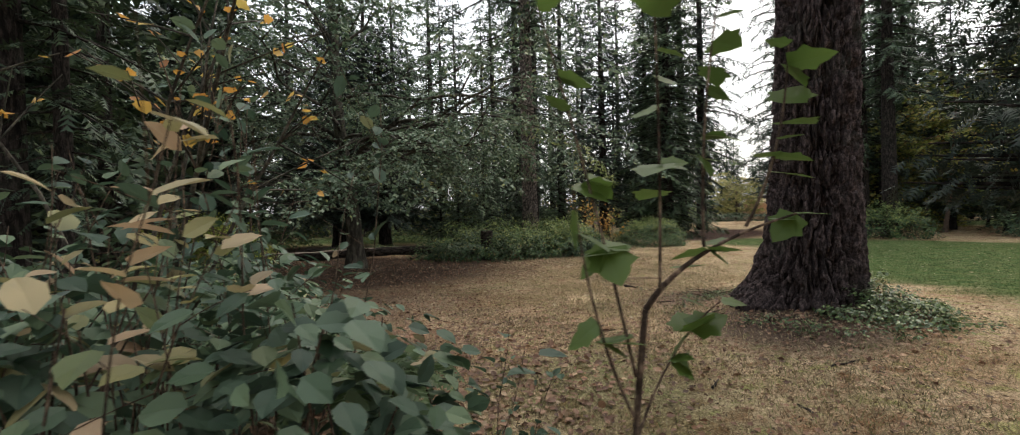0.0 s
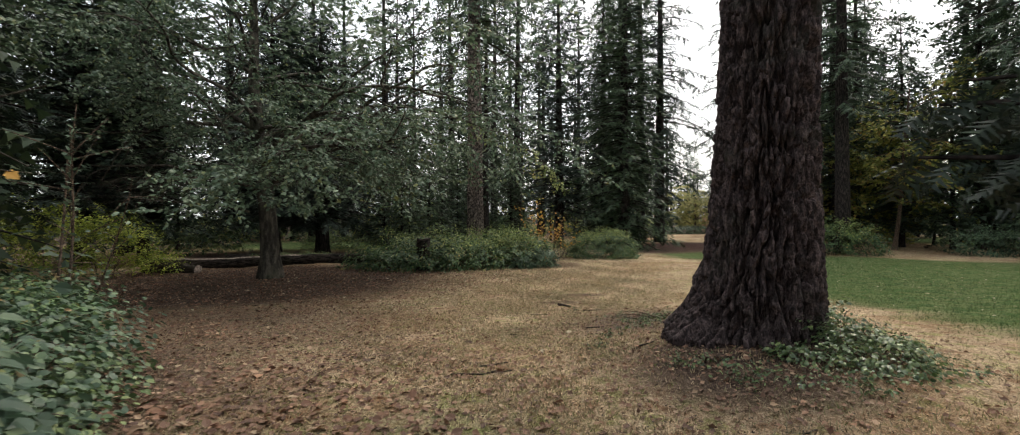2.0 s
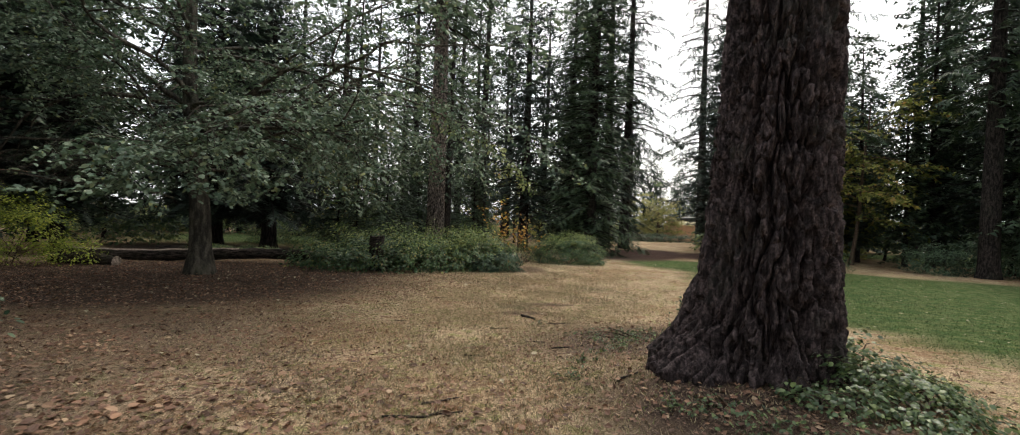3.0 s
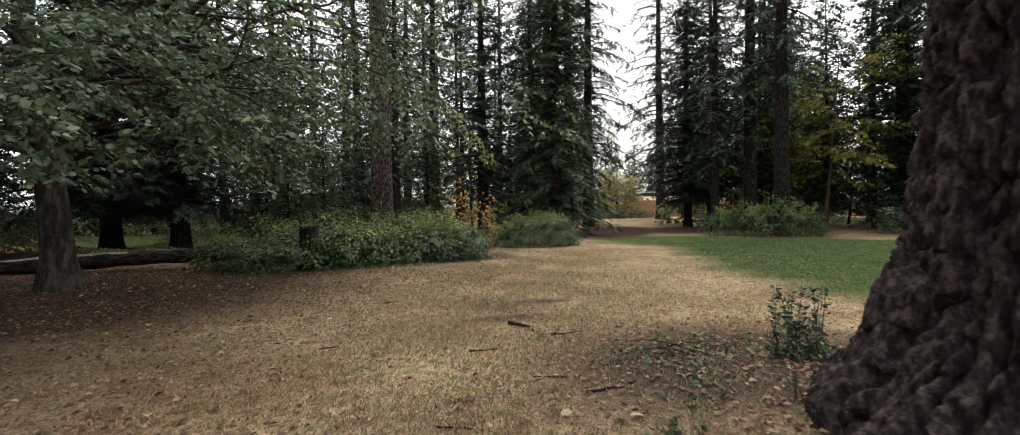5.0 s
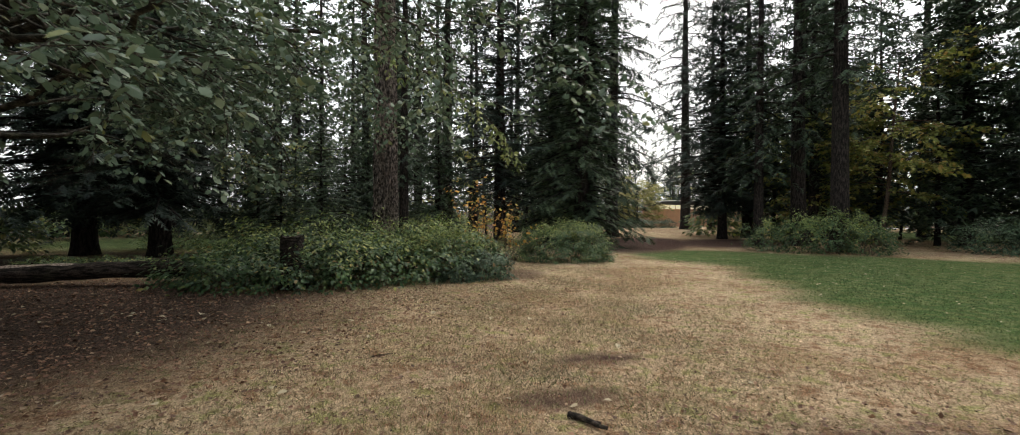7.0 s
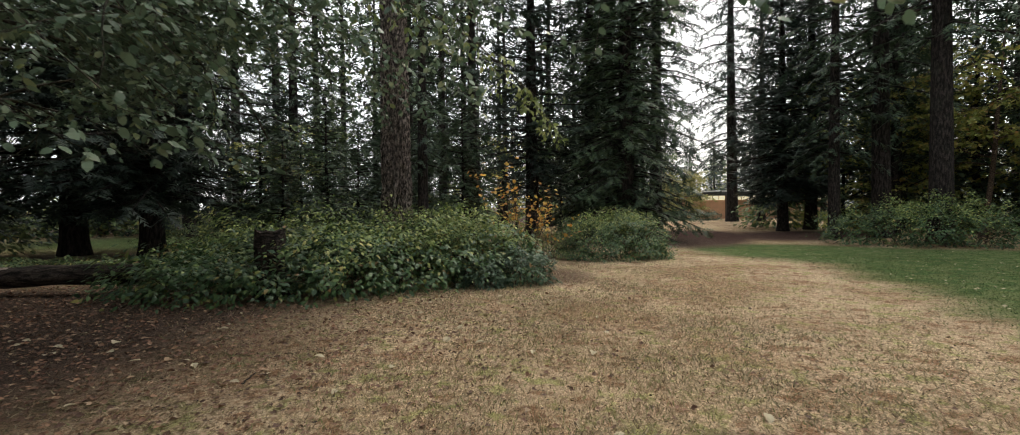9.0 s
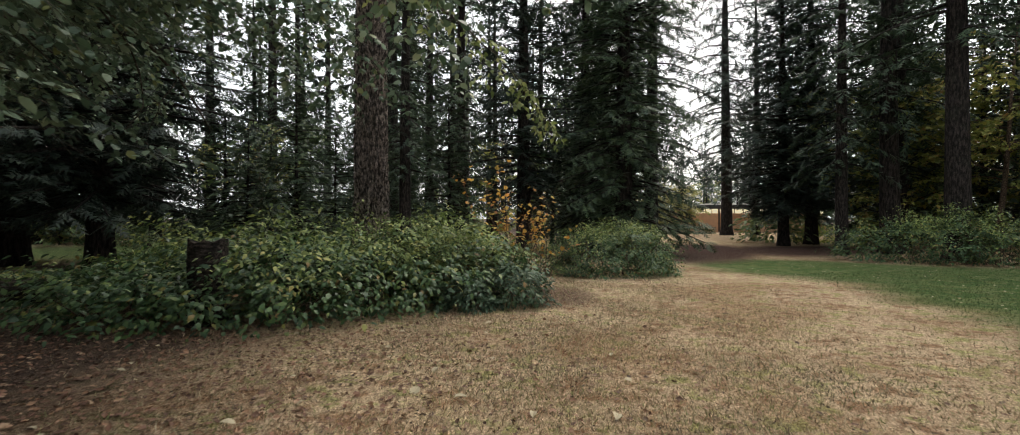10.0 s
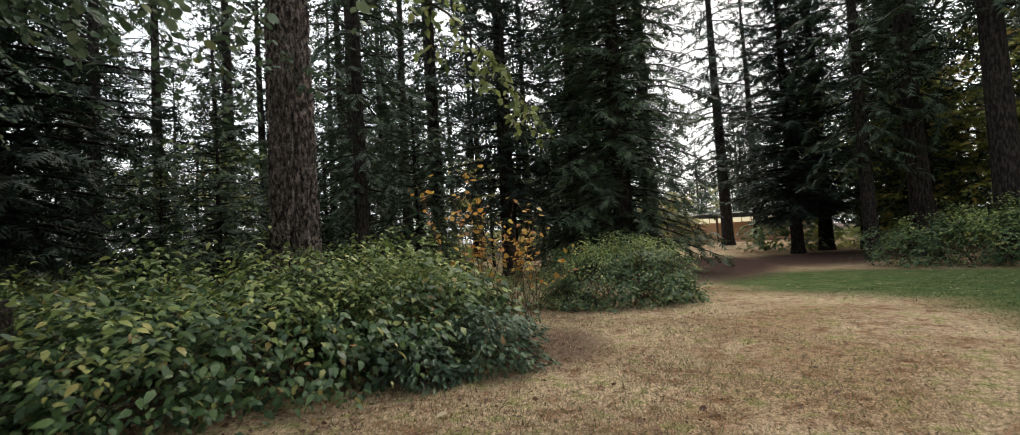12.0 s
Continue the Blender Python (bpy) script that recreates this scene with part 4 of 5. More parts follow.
shrub("spreading_shrub", (31.6, 27.4), "broad dark green shrub on the lawn edge",
      [(-1.4, 0.8, 0.5, 1.5, 1.5, 1.0), (0.4, 0, 0.6, 1.7, 1.5, 1.25), (2.2, -0.8, 0.7, 1.6, 1.5, 1.4), (3.6, -1.8, 0.7, 1.5, 1.5, 1.3)], 16, 14000, 0.12, M_GLOSSY, 0.6, DIAMOND, 50, ragged=0.28, tuft=11)
shrub("lime_shrub", (-13.3, 22.4), "bright yellow-green shrub by the logs", [(0, 0, 0.9, 1.5, 1.2, 1.4), (-1.6, -0.6, 1.1, 1.6, 1.2, 1.7), (1.5, 0.3, 0.3, 1.0, 0.8, 0.6), (-3.0, -0.8, 0.9, 1.5, 1.2, 1.3)], 17, 11000, 0.10, M_LIME, 0.55, DIAMOND, 40, ragged=0.3)
shrub("low_shrub", (-7.2, 27.5), "low dark shrub behind the fallen log", [(0, 0, 0.15, 1.4, 0.7, 0.4), (-2, 0.6, 0.15, 1.2, 0.7, 0.4)], 18, 3500, 0.09, M_BRAMBLE, 0.55, DIAMOND, 20)
shrub("low_shrub", (-7.5, 38.5), "low green shrub at the edge of the far lawn", [(0, 0, 0.3, 1.6, 0.9, 0.8), (2.2, 0.6, 0.3, 1.5, 0.9, 0.7), (-2.6, -0.3, 0.3, 1.5, 0.9, 0.8)], 19, 5000, 0.12, M_BRAMBLE, 0.55, DIAMOND, 20)
shrub("clipped_hedge", (28.5, 66.0), "low dark clipped hedge beside the building", [(k * 1.3 - 5, -k * 0.15, 0.3, 1.0, 0.8, 0.8) for k in range(9)], 20, 9000, 0.14, M_GLOSSY, 0.55, DIAMOND, 20)
shrub("low_shrub", (29.6, 45.0), "low yellow-green shrub among the trunks", [(0, 0, 0.4, 1.4, 1.2, 1.0), (2.4, -0.8, 0.4, 1.5, 1.2, 1.0), (4.6, -1.2, 0.5, 1.6, 1.2, 1.1)], 28, 7000, 0.13, M_LIME, 0.5, DIAMOND, 20)


# ---- the conifers, from the lawn outwards ----
conifer("tall2", 1.75, 32.6, 0.6, 80)
conifer("leafy", 11.7, 36.0, 1.0, 0)
conifer("leafy", 11.4, 41.0, 0.9, 100)
conifer("dark", 7.4, 38.5, 0.95, 40)
conifer("tall2", 4.6, 42.0, 0.9, 160)
for x, y, s, t in ((14.6, 46, 1.0, 10), (16.4, 46.6, 0.95, 130), (18.0, 46, 0.95, 250)):
    conifer("gate", x, y, s, t)
conifer("skirt", 25.2, 42.2, 0.85, 200)
conifer("skirt", 28.3, 43.4, 1.0, 300)
conifer("gate", 33.7, 60.7, 1.15, 45)
conifer("gate", 36.8, 60.3, 0.85, 145)
conifer("tall2", 22.3, 34.8, 0.75, 33)
conifer("tall2", 25.1, 34.8, 1.15, 75)
conifer("tall", 24.0, 30.9, 0.9, 170)
conifer("tall2", 28.0, 36.8, 0.7, 250)
conifer("tall", 31.2, 26.0, 0.95, 300)
conifer("tall2", 38.5, 35.0, 1.0, 10)
conifer("dark", 36.5, 28.5, 0.95, 20)
conifer("wood1", 41.0, 37.0, 0.85, 120)
conifer("wood3", 34.0, 33.5, 0.6, 120)
conifer("hem", 33.5, 23.0, 0.85, 75)
conifer("wood3", 29.3, 38.8, 1.0, 195)
conifer("wood3", 39.5, 32.0, 0.95, 75)
conifer("wood2", 27.5, 15.5, 0.9, 95)
conifer("wood2", 24.0, 8.0, 1.0, 115)
conifer("wood3", 34.0, 14.0, 1.0, 5)
conifer("wood2", 44.0, 30.0, 1.0, 15)
conifer("wood1", 38.0, 22.0, 0.9, 15)
conifer("tall2", 33.0, 41.0, 0.9, 15)
conifer("wood3", 36.5, 46.0, 0.9, 15)
conifer("yew", -8.6, 33.6, 1.0, 0)
conifer("yew", -12.2, 35.0, 1.1, 140)
conifer("young", -3.4, 32.0, 0.62, 0)
conifer("young", -1.6, 31.0, 0.8, 90)
for x, y, s, t in ((-1.2, 35.5, 0.75, 10), (-0.2, 38.5, 0.9, 120), (1.6, 37.0, 0.8, 220), (-3.2, 40.5, 0.9, 300)):
    conifer("young", x, y, s, t)
conifer("young", -4.8, 34.0, 0.75, 290)
conifer("young", 3.4, 33.5, 0.9, 230)
for x, y, s, t in ((35.5, 33.0, 0.8, 20), (39.5, 27.5, 0.98, 130), (36.0, 44.0, 0.75, 70), (45.0, 34.0, 1.0, 170), (-15.5, 27.5, 0.75, 60), (-22.0, 36.0, 1.0, 40), (-17.5, 53.0, 0.9, 140), (-27.0, 44.0, 1.1, 240),  (-20.0, 23.0, 0.9, 160), (33.0, 36.5, 0.65, 250)):
    conifer("hem", x, y, s, t)
# left of the path near the start
conifer("tall2", -8.0, 7.8, 0.7, 60)
conifer("tall2", -7.2, 8.0, 0.4, 160)
conifer("yew", -13.2, 12.0, 0.9, 30)
conifer("yew", -15.6, 15.4, 1.0, 200)
conifer("hem", -18.5, 18.5, 0.7, 80)
conifer("wood3", -9.5, 11.6, 0.7, 30)
conifer("wood3", -17.0, 19.0, 0.9, 30)
conifer("yew", -18.0, 27.0, 1.0, 60)
conifer("wood3", -20.5, 33.0, 0.8, 230)
for x, y in ((-14.2, 49), (-11.5, 50), (-8.0, 51), (0.7, 41), (-1.6, 55), (1.2, 55), (3.0, 52)):
    conifer("tall2", x, y, 0.95 + 0.1 * math.sin(x * 3), x * 40)


def understory():
    """Leafy trees of middle height that close the gaps between the trunks."""
    g = random.Random(17)
    protos = []
    for k, (mat, h) in enumerate(((M_BEECH, 9.0), (M_MAPLEG, 8.0), (M_BRAMBLE, 10.0))):
        t = broadleaf("understory_tree", ((43.5, 81.0), (48.0, 86.0), (36.0, 84.0))[k], "leafy middle-height tree in the shade of the firs", 200 + k, smooth_trunk(h, 0.13, (0.4, 0.3)),
                      [(0.9 + h * 0.055 * i, i * 67, 0.45, 3.1, 0.04) for i in range(17)], mat, M_BARK, 0.13, 0.27, 0.75, depth=2, droop=0.14, fork=4, thin=0.012, group="understory trees of the wood")
        protos.append(t)
    spots = ((28.6, 37.2), (-3.2, 33.6), (38.5, 39.5), (43.0, 35.0), (36.5, 47.0), (41.0, 45.0), (36.0, 26.0), (-20.0, 38.0), (-6.0, 52.0), (8.5, 50.0), (11.0, 46.5), (-21.0, 30.0),
             (-16.5, 14.5), (20.0, 62.0), (14.0, 60.0), (6.0, 62.0), (46.0, 84.0), (40.0, 86.0), (23.0, 70.0), (29.5, 42.0))
    for x, y in spots:
        s = g.uniform(0.75, 1.1)
        if -4 < x < 0 and y < 38:
            s *= 0.62
        copy_thing(g.choice(protos if x > 5 else protos[::2]), pose(x, y, gz(x, y), 0, 0, g.uniform(0, 360)) @ Matrix.Diagonal((s, s, s, 1)))


def inside_view_gap(x, y):
    """Open strips that stay free: the way to the building and the far lawns."""
    if 0.44 < (x - 1.6) / max(y - 8.8, 1) < 0.70 and 8 < y < 78:
        return True
    if -0.55 < (x - 3.2) / max(y - 17.4, 1) < -0.44 and 30 < y < 100:
        return True
    if 33 < x < 62 and 30 < y < 56 and y < 70 - 0.3 * x:
        return True
    return False


def far_wood():
    g = random.Random(4)
    spots = []
    # The 46 m ring also closes the unseen back, to block horizon light.
    for ring_r, count in ((46, 34), (60, 46), (78, 56)):
        for k in range(count):
            a = 2 * math.pi * (k + g.uniform(-0.4, 0.4)) / count
            r = ring_r * g.uniform(0.9, 1.12)
            x, y = 6 + r * math.cos(a), 14 + r * math.sin(a)
            if inside_view_gap(x, y) or (30 < x < 60 and 60 < y < 90 and r < 95) or (ring_r > 50 and not -1.5 < (x - 2) / max(y - 4, 1) < 1.75) or y < -35:
                continue
            if any((x - p) ** 2 + (y - q) ** 2 < 9 for p, q in spots):
                continue
            spots.append((x, y))
            low = 0.7 if 0.84 < (x - 1.3) / max(y - 2.4, 1) < 1.0 and x > 20 else 1.0
            conifer(g.choice(("wood1", "wood2", "wood2", "wood3")), x, y, low * g.uniform(0.75, 1.1), g.uniform(0, 360))


understory()
far_wood()
for k, (x, y) in enumerate(((-3, 60), (1, 66), (5, 57), (9, 63), (12.5, 56), (-7, 66), (-12, 60), (44, 42), (40.5, 49), (50, 44), (-26, 31), (-23, 52))):
    conifer("wood2" if k % 3 else "wood1", x, y, 0.95 + 0.12 * math.sin(k * 3), k * 97)
for k in range(17):
    conifer(("wood1", "wood3", "wood3")[k % 3], 26 + k * 3.4 + 1.2 * math.sin(k * 5), 88 + 7 * math.sin(k * 2.3) - k * 0.6, (0.55 if 2 < k < 10 else 0.9) + 0.12 * math.sin(k * 7), k * 50)
for k in range(9):
    conifer(("wood3", "wood1")[k % 2], 44 + k * 3.2, 60 - k * 4.2 + 2 * math.sin(k * 4), 0.85, k * 70)
for k in range(14):
    conifer(("wood3", "wood1")[k % 2], 30 + k * 3.1 + 1.3 * math.sin(k * 4), 98 + 4 * math.sin(k * 2.9), (0.66 if 1 < k < 10 else 1.1) + 0.08 * math.sin(k * 5), k * 83)
for k in range(7):
    conifer(("wood3", "wood1")[k % 2], -19 - k * 3.3 + 1.2 * math.sin(k * 3), 70 + 3.5 * math.sin(k * 2.1) + k * 1.4, 0.42 + 0.06 * math.sin(k * 5), k * 61)
# unseen firs behind the camera, added to close the wood and shade the start
for x, y, s in ((-6, -6, 1.0), (3, -9, 1.0), (11, -5, 0.9), (-13, -2, 1.0), (18, -8, 1.0), (-2, -15, 1.1), (26, 2, 0.9), (-20, 5, 1.0)):
    conifer("wood1" if x < 4 else "wood2", x, y, s, x * 31)

for k, (x, y) in enumerate(((42, 47), (45, 50), (48, 51.5), (52, 53.5), (58, 54), (62, 52), (65, 56), (55, 57), (39, 44.5), (67, 49), (70, 44))):
    conifer("wood3", x, y, 0.72 + 0.08 * math.sin(k * 3), k * 77)

# yellowing broadleaf trees
broadleaf("autumn_tree", (32.4, 70.2), "rounded tree with pale yellow leaves behind the hedge", 21, smooth_trunk(5.0, 0.14),
          [(0.5 + 0.2 * k, k * 47, 0.55, 3.3, 0.05) for k in range(22)], M_YELLOW, M_TWIG, 0.085, 0.27, 0.75, depth=2, droop=0.1, fork=5)
broadleaf("vine_maple", (30.0, 33.8), "slender maple with yellow-green leaves among the firs", 22, smooth_trunk(11, 0.14, (0.6, -0.5)),
          [(3.2 + 0.42 * k, k * 67, 0.35, 3.6, 0.045) for k in range(18)], M_MAPLEG, M_TWIG, 0.09, 0.25, 0.8, depth=2, droop=0.15, fork=5)
broadleaf("vine_maple", (34.0, 40.0), "slender maple with yellow-green leaves among the firs", 23, smooth_trunk(7, 0.12, (-0.6, -0.5)),
          [(1.0 + 0.4 * k, k * 67, 0.35, 3.4, 0.045) for k in range(16)], M_MAPLEG, M_TWIG, 0.09, 0.25, 0.8, depth=2, droop=0.15, fork=5)
broadleaf("lime_tree", (-6.0, 42.0), "young tree with light green leaves behind the brambles", 24, smooth_trunk(6, 0.12),
          [(1.2 + 0.4 * k, k * 67, 0.5, 2.6, 0.045) for k in range(11)], M_MAPLEG, M_TWIG, 0.12, 0.18, 0.8, depth=2, droop=0.12, fork=5)


# ---- smaller woody things round the brambles ----
def stem_plant(name, at, label, category, seed, stems, mat, step, size, width, shape, bare=0.3, side=3, group="", droop=0.1, bark=None, level=0.75, sides=5):
    """A plant of several thin stems: rows (foot dx, dy, way x, y, z, length, r); leaves only past the bare share."""
    g = np.random.default_rng(seed)
    e = thing(name, (*at, gz(*at)), label, category, group)
    tips, twigs = [], []
    for dx, dy, wx, wy, wz, length, r in stems:
        lines = []
        m = 9
        d = unit(np.array((wx, wy, wz), float))
        pts = [np.array((dx, dy, gz(at[0] + dx, at[1] + dy) - gz(*at) - 0.04))]
        for _ in range(m - 1):
            d = unit(d + g.normal(0, 0.07, 3) + np.array((0, 0, -droop / m * 2)))
            pts.append(pts[-1] + d * length / (m - 1))
        pts = np.array(pts)
        lines.append((pts, np.linspace(r, r * 0.35, m)))
        for k in range(side):
            i = int(g.integers(int(m * bare), m - 1))
            w = unit(d * 0.6 + g.normal(0, 0.6, 3) + np.array((0, 0, 0.25)))
            u = np.linspace(0, 1, 5)[:, None]
            q = pts[i] + w * u * length * g.uniform(0.14, 0.3) + np.array((0, 0, -0.06)) * u * u
            lines.append((q, np.linspace(r * 0.45, r * 0.2, 5)))
            tips.append(q[1:])
        tips.append(pts[int(m * bare):])
        part("stem", tube_mesh("stem", lines[:1], bark or M_TWIG, sides), e)
        twigs += lines[1:]
    part("twig_spray", tube_mesh("twig_spray", twigs, bark or M_TWIG, 3), e, "", "stuff")
    P, D, N, L, W = dress(g, tips, step, size, width, level)
    part("foliage", leaf_mesh("foliage", P, D, N, L, W, shape, mat), e, "", "stuff")
    return e


gg = random.Random(12)
stem_plant("orange_maple", (4.5, 27.4), "slender young maple with sparse orange and yellow autumn leaves", "tree", 31,
           [(gg.uniform(-0.5, 0.6), gg.uniform(-0.3, 0.3), gg.uniform(-0.22, 0.25), gg.uniform(-0.15, 0.15), 1.0, gg.uniform(1.9, 3.5), 0.012) for _ in range(14)], M_ORANGE, 0.27, 0.12, 0.9, MAPLE, 0.45, 3)
stem_plant("bare_shrub", (5.3, 27.9), "thin bare brown stems of a dying shrub", "shrub", 32,
           [(gg.uniform(-0.5, 0.6), gg.uniform(-0.3, 0.3), gg.uniform(-0.5, 0.6), gg.uniform(-0.2, 0.2), 1.0, gg.uniform(1.2, 2.3), 0.009) for _ in range(20)], M_ORANGE, 0.9, 0.11, 0.9, MAPLE, 0.6, 3)
stem_plant("leaning_vine_maple", (-3.7, 4.7), "leaning vine maple with grey stems and sparse orange leaves", "tree", 33,
           [(0, 0, 0.42, -0.05, 1.0, 4.2, 0.035), (-0.2, 0.15, 0.2, 0.0, 1.0, 4.6, 0.03), (0.15, 0.1, 0.5, -0.05, 1.0, 4.0, 0.026), (-0.4, 0.1, -0.2, 0.1, 1.0, 4.6, 0.028), (0.1, -0.2, 0.1, -0.3, 1.0, 4.2, 0.022), (-0.5, 0.3, 0.25, 0.1, 1.0, 4.8, 0.03)],
           M_ORANGE, 0.30, 0.095, 0.95, MAPLE, 0.62, 6, bark=M_BEECHBARK)
stem_plant("maple_sapling", (-5.6, 10.4), "thin upright sapling with few leaves beside the litter", "tree", 34,
           [(0, 0, 0.05, 0.0, 1.0, 3.6, 0.03), (0.15, 0.1, 0.2, 0.1, 1.0, 3.0, 0.02), (-0.5, 0.4, -0.1, 0.1, 1.0, 4.2, 0.03)], M_BEECH, 0.10, 0.10, 0.65, OVATE, 0.4, 8)
# the sapling that the camera brushes past


def path_sapling():
    """A bent maple sapling: a stem that turns aside, shoots that rise from the bend, broad flat leaves."""
    g = np.random.default_rng(35)
    at = (0.285, 1.25)
    e = thing("maple_seedling", (*at, gz(*at)), "young maple sapling with fresh green lobed leaves", "tree")
    u = np.linspace(0, 1, 12)[:, None]

    def curve(a, b, c):
        a, b, c = map(np.array, (a, b, c))
        return (1 - u) ** 2 * a + 2 * u * (1 - u) * b + u * u * c

    stem = curve((0, 0, -0.05), (-0.03, 0, 0.9), (0.06, 0.02, 1.62))
    bough = curve((0.06, 0.02, 1.62), (0.16, 0.03, 1.78), (0.48, 0.06, 1.86))
    shoots = [curve((0.03, 0.01, 1.45), (-0.06, 0.0, 1.9), (-0.20, 0.04, 2.42)), curve((0.10, 0.02, 1.68), (0.12, 0.05, 2.0), (0.10, 0.02, 2.46)), curve((0.22, 0.03, 1.78), (0.24, 0.1, 2.1), (0.28, 0.05, 2.45)),
              curve((0.34, 0.05, 1.83), (0.42, 0.0, 2.0), (0.45, 0.03, 2.3)), curve((0.0, 0.0, 1.2), (0.12, 0.1, 1.5), (0.30, 0.12, 1.62)), curve((0.02, 0.0, 1.35), (-0.1, -0.05, 1.6), (-0.12, 0.03, 1.95))]
    part("stem", tube_mesh("stem", [(stem, np.linspace(0.012, 0.009, 12))], M_TWIG, 7), e)
    bough_part = part("bough", tube_mesh("bough", [(bough, np.linspace(0.009, 0.003, 12))], M_TWIG, 6), e)
    holders = [part("shoot", tube_mesh("shoot", [(c, np.linspace(0.005, 0.002, 12))], M_TWIG, 5), e) for c in shoots]
    holders.append(bough_part)
    for c, holder in zip(shoots + [bough], holders):
        for k in range(9):
            p = c[int(g.integers(4, 12))]
            way = (g.normal(0.5, 0.7), g.normal(0, 0.45), g.normal(-0.1, 0.25))
            top = (g.normal(0, 0.25), g.normal(-0.1, 0.25), 1)
            size = np.array([0.098 * g.uniform(0.6, 1.2)])
            part("leaf", leaf_mesh("leaf", np.array([p]), np.array([way]), np.array([top]), size, size, MAPLE, M_SAPLING), holder)


path_sapling()
stem_plant("holly_sprout", (5.62, 10.75), "small dark holly sprout with upright leafy stems", "shrub", 36,
           [(gg.uniform(-0.26, 0.26), gg.uniform(-0.2, 0.2), gg.uniform(-0.16, 0.16), gg.uniform(-0.16, 0.16), 1.0, gg.uniform(0.35, 0.95), 0.007) for _ in range(15)] + [(gg.uniform(-0.3, 0.3), gg.uniform(-0.24, 0.24), gg.uniform(-0.3, 0.3), gg.uniform(-0.3, 0.3), 1.0, gg.uniform(0.2, 0.48), 0.005) for _ in range(26)], M_GLOSSY, 0.020, 0.06, 0.5, OVATE, 0.08, 3)
stem_plant("holly_sprout", (4.35, 9.35), "small leafy sprout at the foot of the great fir", "shrub", 37,
           [(gg.uniform(-0.12, 0.12), gg.uniform(-0.12, 0.12), gg.uniform(-0.2, 0.2), gg.uniform(-0.2, 0.2), 1.0, gg.uniform(0.25, 0.6), 0.005) for _ in range(7)], M_IVY, 0.05, 0.05, 0.55, OVATE, 0.1, 2)
for k, (x, y, h) in enumerate(((4.15, 10.35, 0.22), (3.75, 9.9, 0.16), (4.5, 10.9, 0.14), (3.6, 7.3, 0.18), (4.0, 6.7, 0.16), (5.1, 6.3, 0.2), (3.4, 12.9, 0.12), (4.7, 11.6, 0.14), (2.9, 8.6, 0.12), (3.3, 9.3, 0.14))):
    stem_plant("weed", (x, y), "low green weed in the dry grass", "weed", 60 + k,
               [(gg.uniform(-0.16, 0.16), gg.uniform(-0.16, 0.16), gg.uniform(-0.8, 0.8), gg.uniform(-0.8, 0.8), 0.8, gg.uniform(0.6, 1.2) * h * 1.3, 0.003) for _ in range(12)], M_IVY, 0.03, 0.05, 0.5, OVATE, 0.1, 2, group="weeds in the lawn")

# ---- the thicket at the start ----
shrub("thicket", (-1.5, 2.9), "dense thicket of broad heart-shaped leaves, some yellowed",
      [(0.62, -0.80, 0.72, 0.50, 0.60, 0.84), (-0.35, -0.95, 0.80, 0.80, 0.70, 0.85), (0.95, -0.35, 0.38, 0.42, 0.50, 0.56), (1.20, 0.0, 0.2, 0.34, 0.45, 0.36), (0.0, 0.9, 0.45, 0.75, 0.9, 0.66), (-1.4, 1.6, 0.65, 1.2, 1.2, 0.9), (-1.9, 0.1, 0.8, 1.0, 1.0, 1.0)],
      41, 4000, 0.155, M_THICKET, 0.80, OVATE, 60, shell=0.5, ragged=0.24, second=M_GLOSSY, tuft=5, gaps=0.42)
shrub("thicket", (-3.9, 7.6), "dense low thicket of green leaves beside the litter",
      [(0.3, -1.0, 0.35, 1.0, 1.2, 0.55), (-0.6, 0.6, 0.35, 1.2, 1.2, 0.6), (-1.9, 1.9, 0.35, 1.4, 1.3, 0.6), (-3.3, 3.3, 0.35, 1.4, 1.3, 0.55), (1.0, -1.7, 0.2, 0.8, 0.9, 0.36), (-2.2, 0.0, 0.4, 1.3, 1.3, 0.7)],
      42, 13000, 0.095, M_GLOSSY, 0.7, HEXLEAF, 60, shell=0.55, ragged=0.22, second=M_HEDGE, tuft=9)
shrub("ground_ivy", (-2.75, 6.2), "low ground ivy creeping out of the thicket", [(0, 0, 0.05, 0.8, 0.9, 0.22), (-0.6, 1.2, 0.08, 0.8, 0.8, 0.3), (0.3, -1.1, 0.08, 0.6, 0.7, 0.3)], 43, 2600, 0.075, M_IVY, 0.8, OVATE, 12, shell=0.3)
stem_plant("faded_bush", (-1.35, 1.75), "tall shoots with faded yellow and pinkish leaves", "shrub", 44,
           [(gg.uniform(-0.9, 0.42), gg.uniform(-0.25, 0.6), gg.uniform(-0.12, 0.16), gg.uniform(-0.1, 0.1), 1.0, gg.uniform(1.7, 2.6), 0.007) for _ in range(12)], M_FADED, 0.17, 0.165, 0.62, OVATE, 0.6, 2, level=1.3)
stem_plant("faded_bush", (-1.7, 2.5), "tall shoots with green leaves above the thicket", "shrub", 45,
           [(gg.uniform(-1.3, 0.7), gg.uniform(-0.4, 0.7), gg.uniform(-0.15, 0.15), gg.uniform(-0.1, 0.1), 1.0, gg.uniform(1.8, 2.9), 0.007) for _ in range(16)], M_THICKET, 0.16, 0.13, 0.6, OVATE, 0.5, 3, level=1.1)
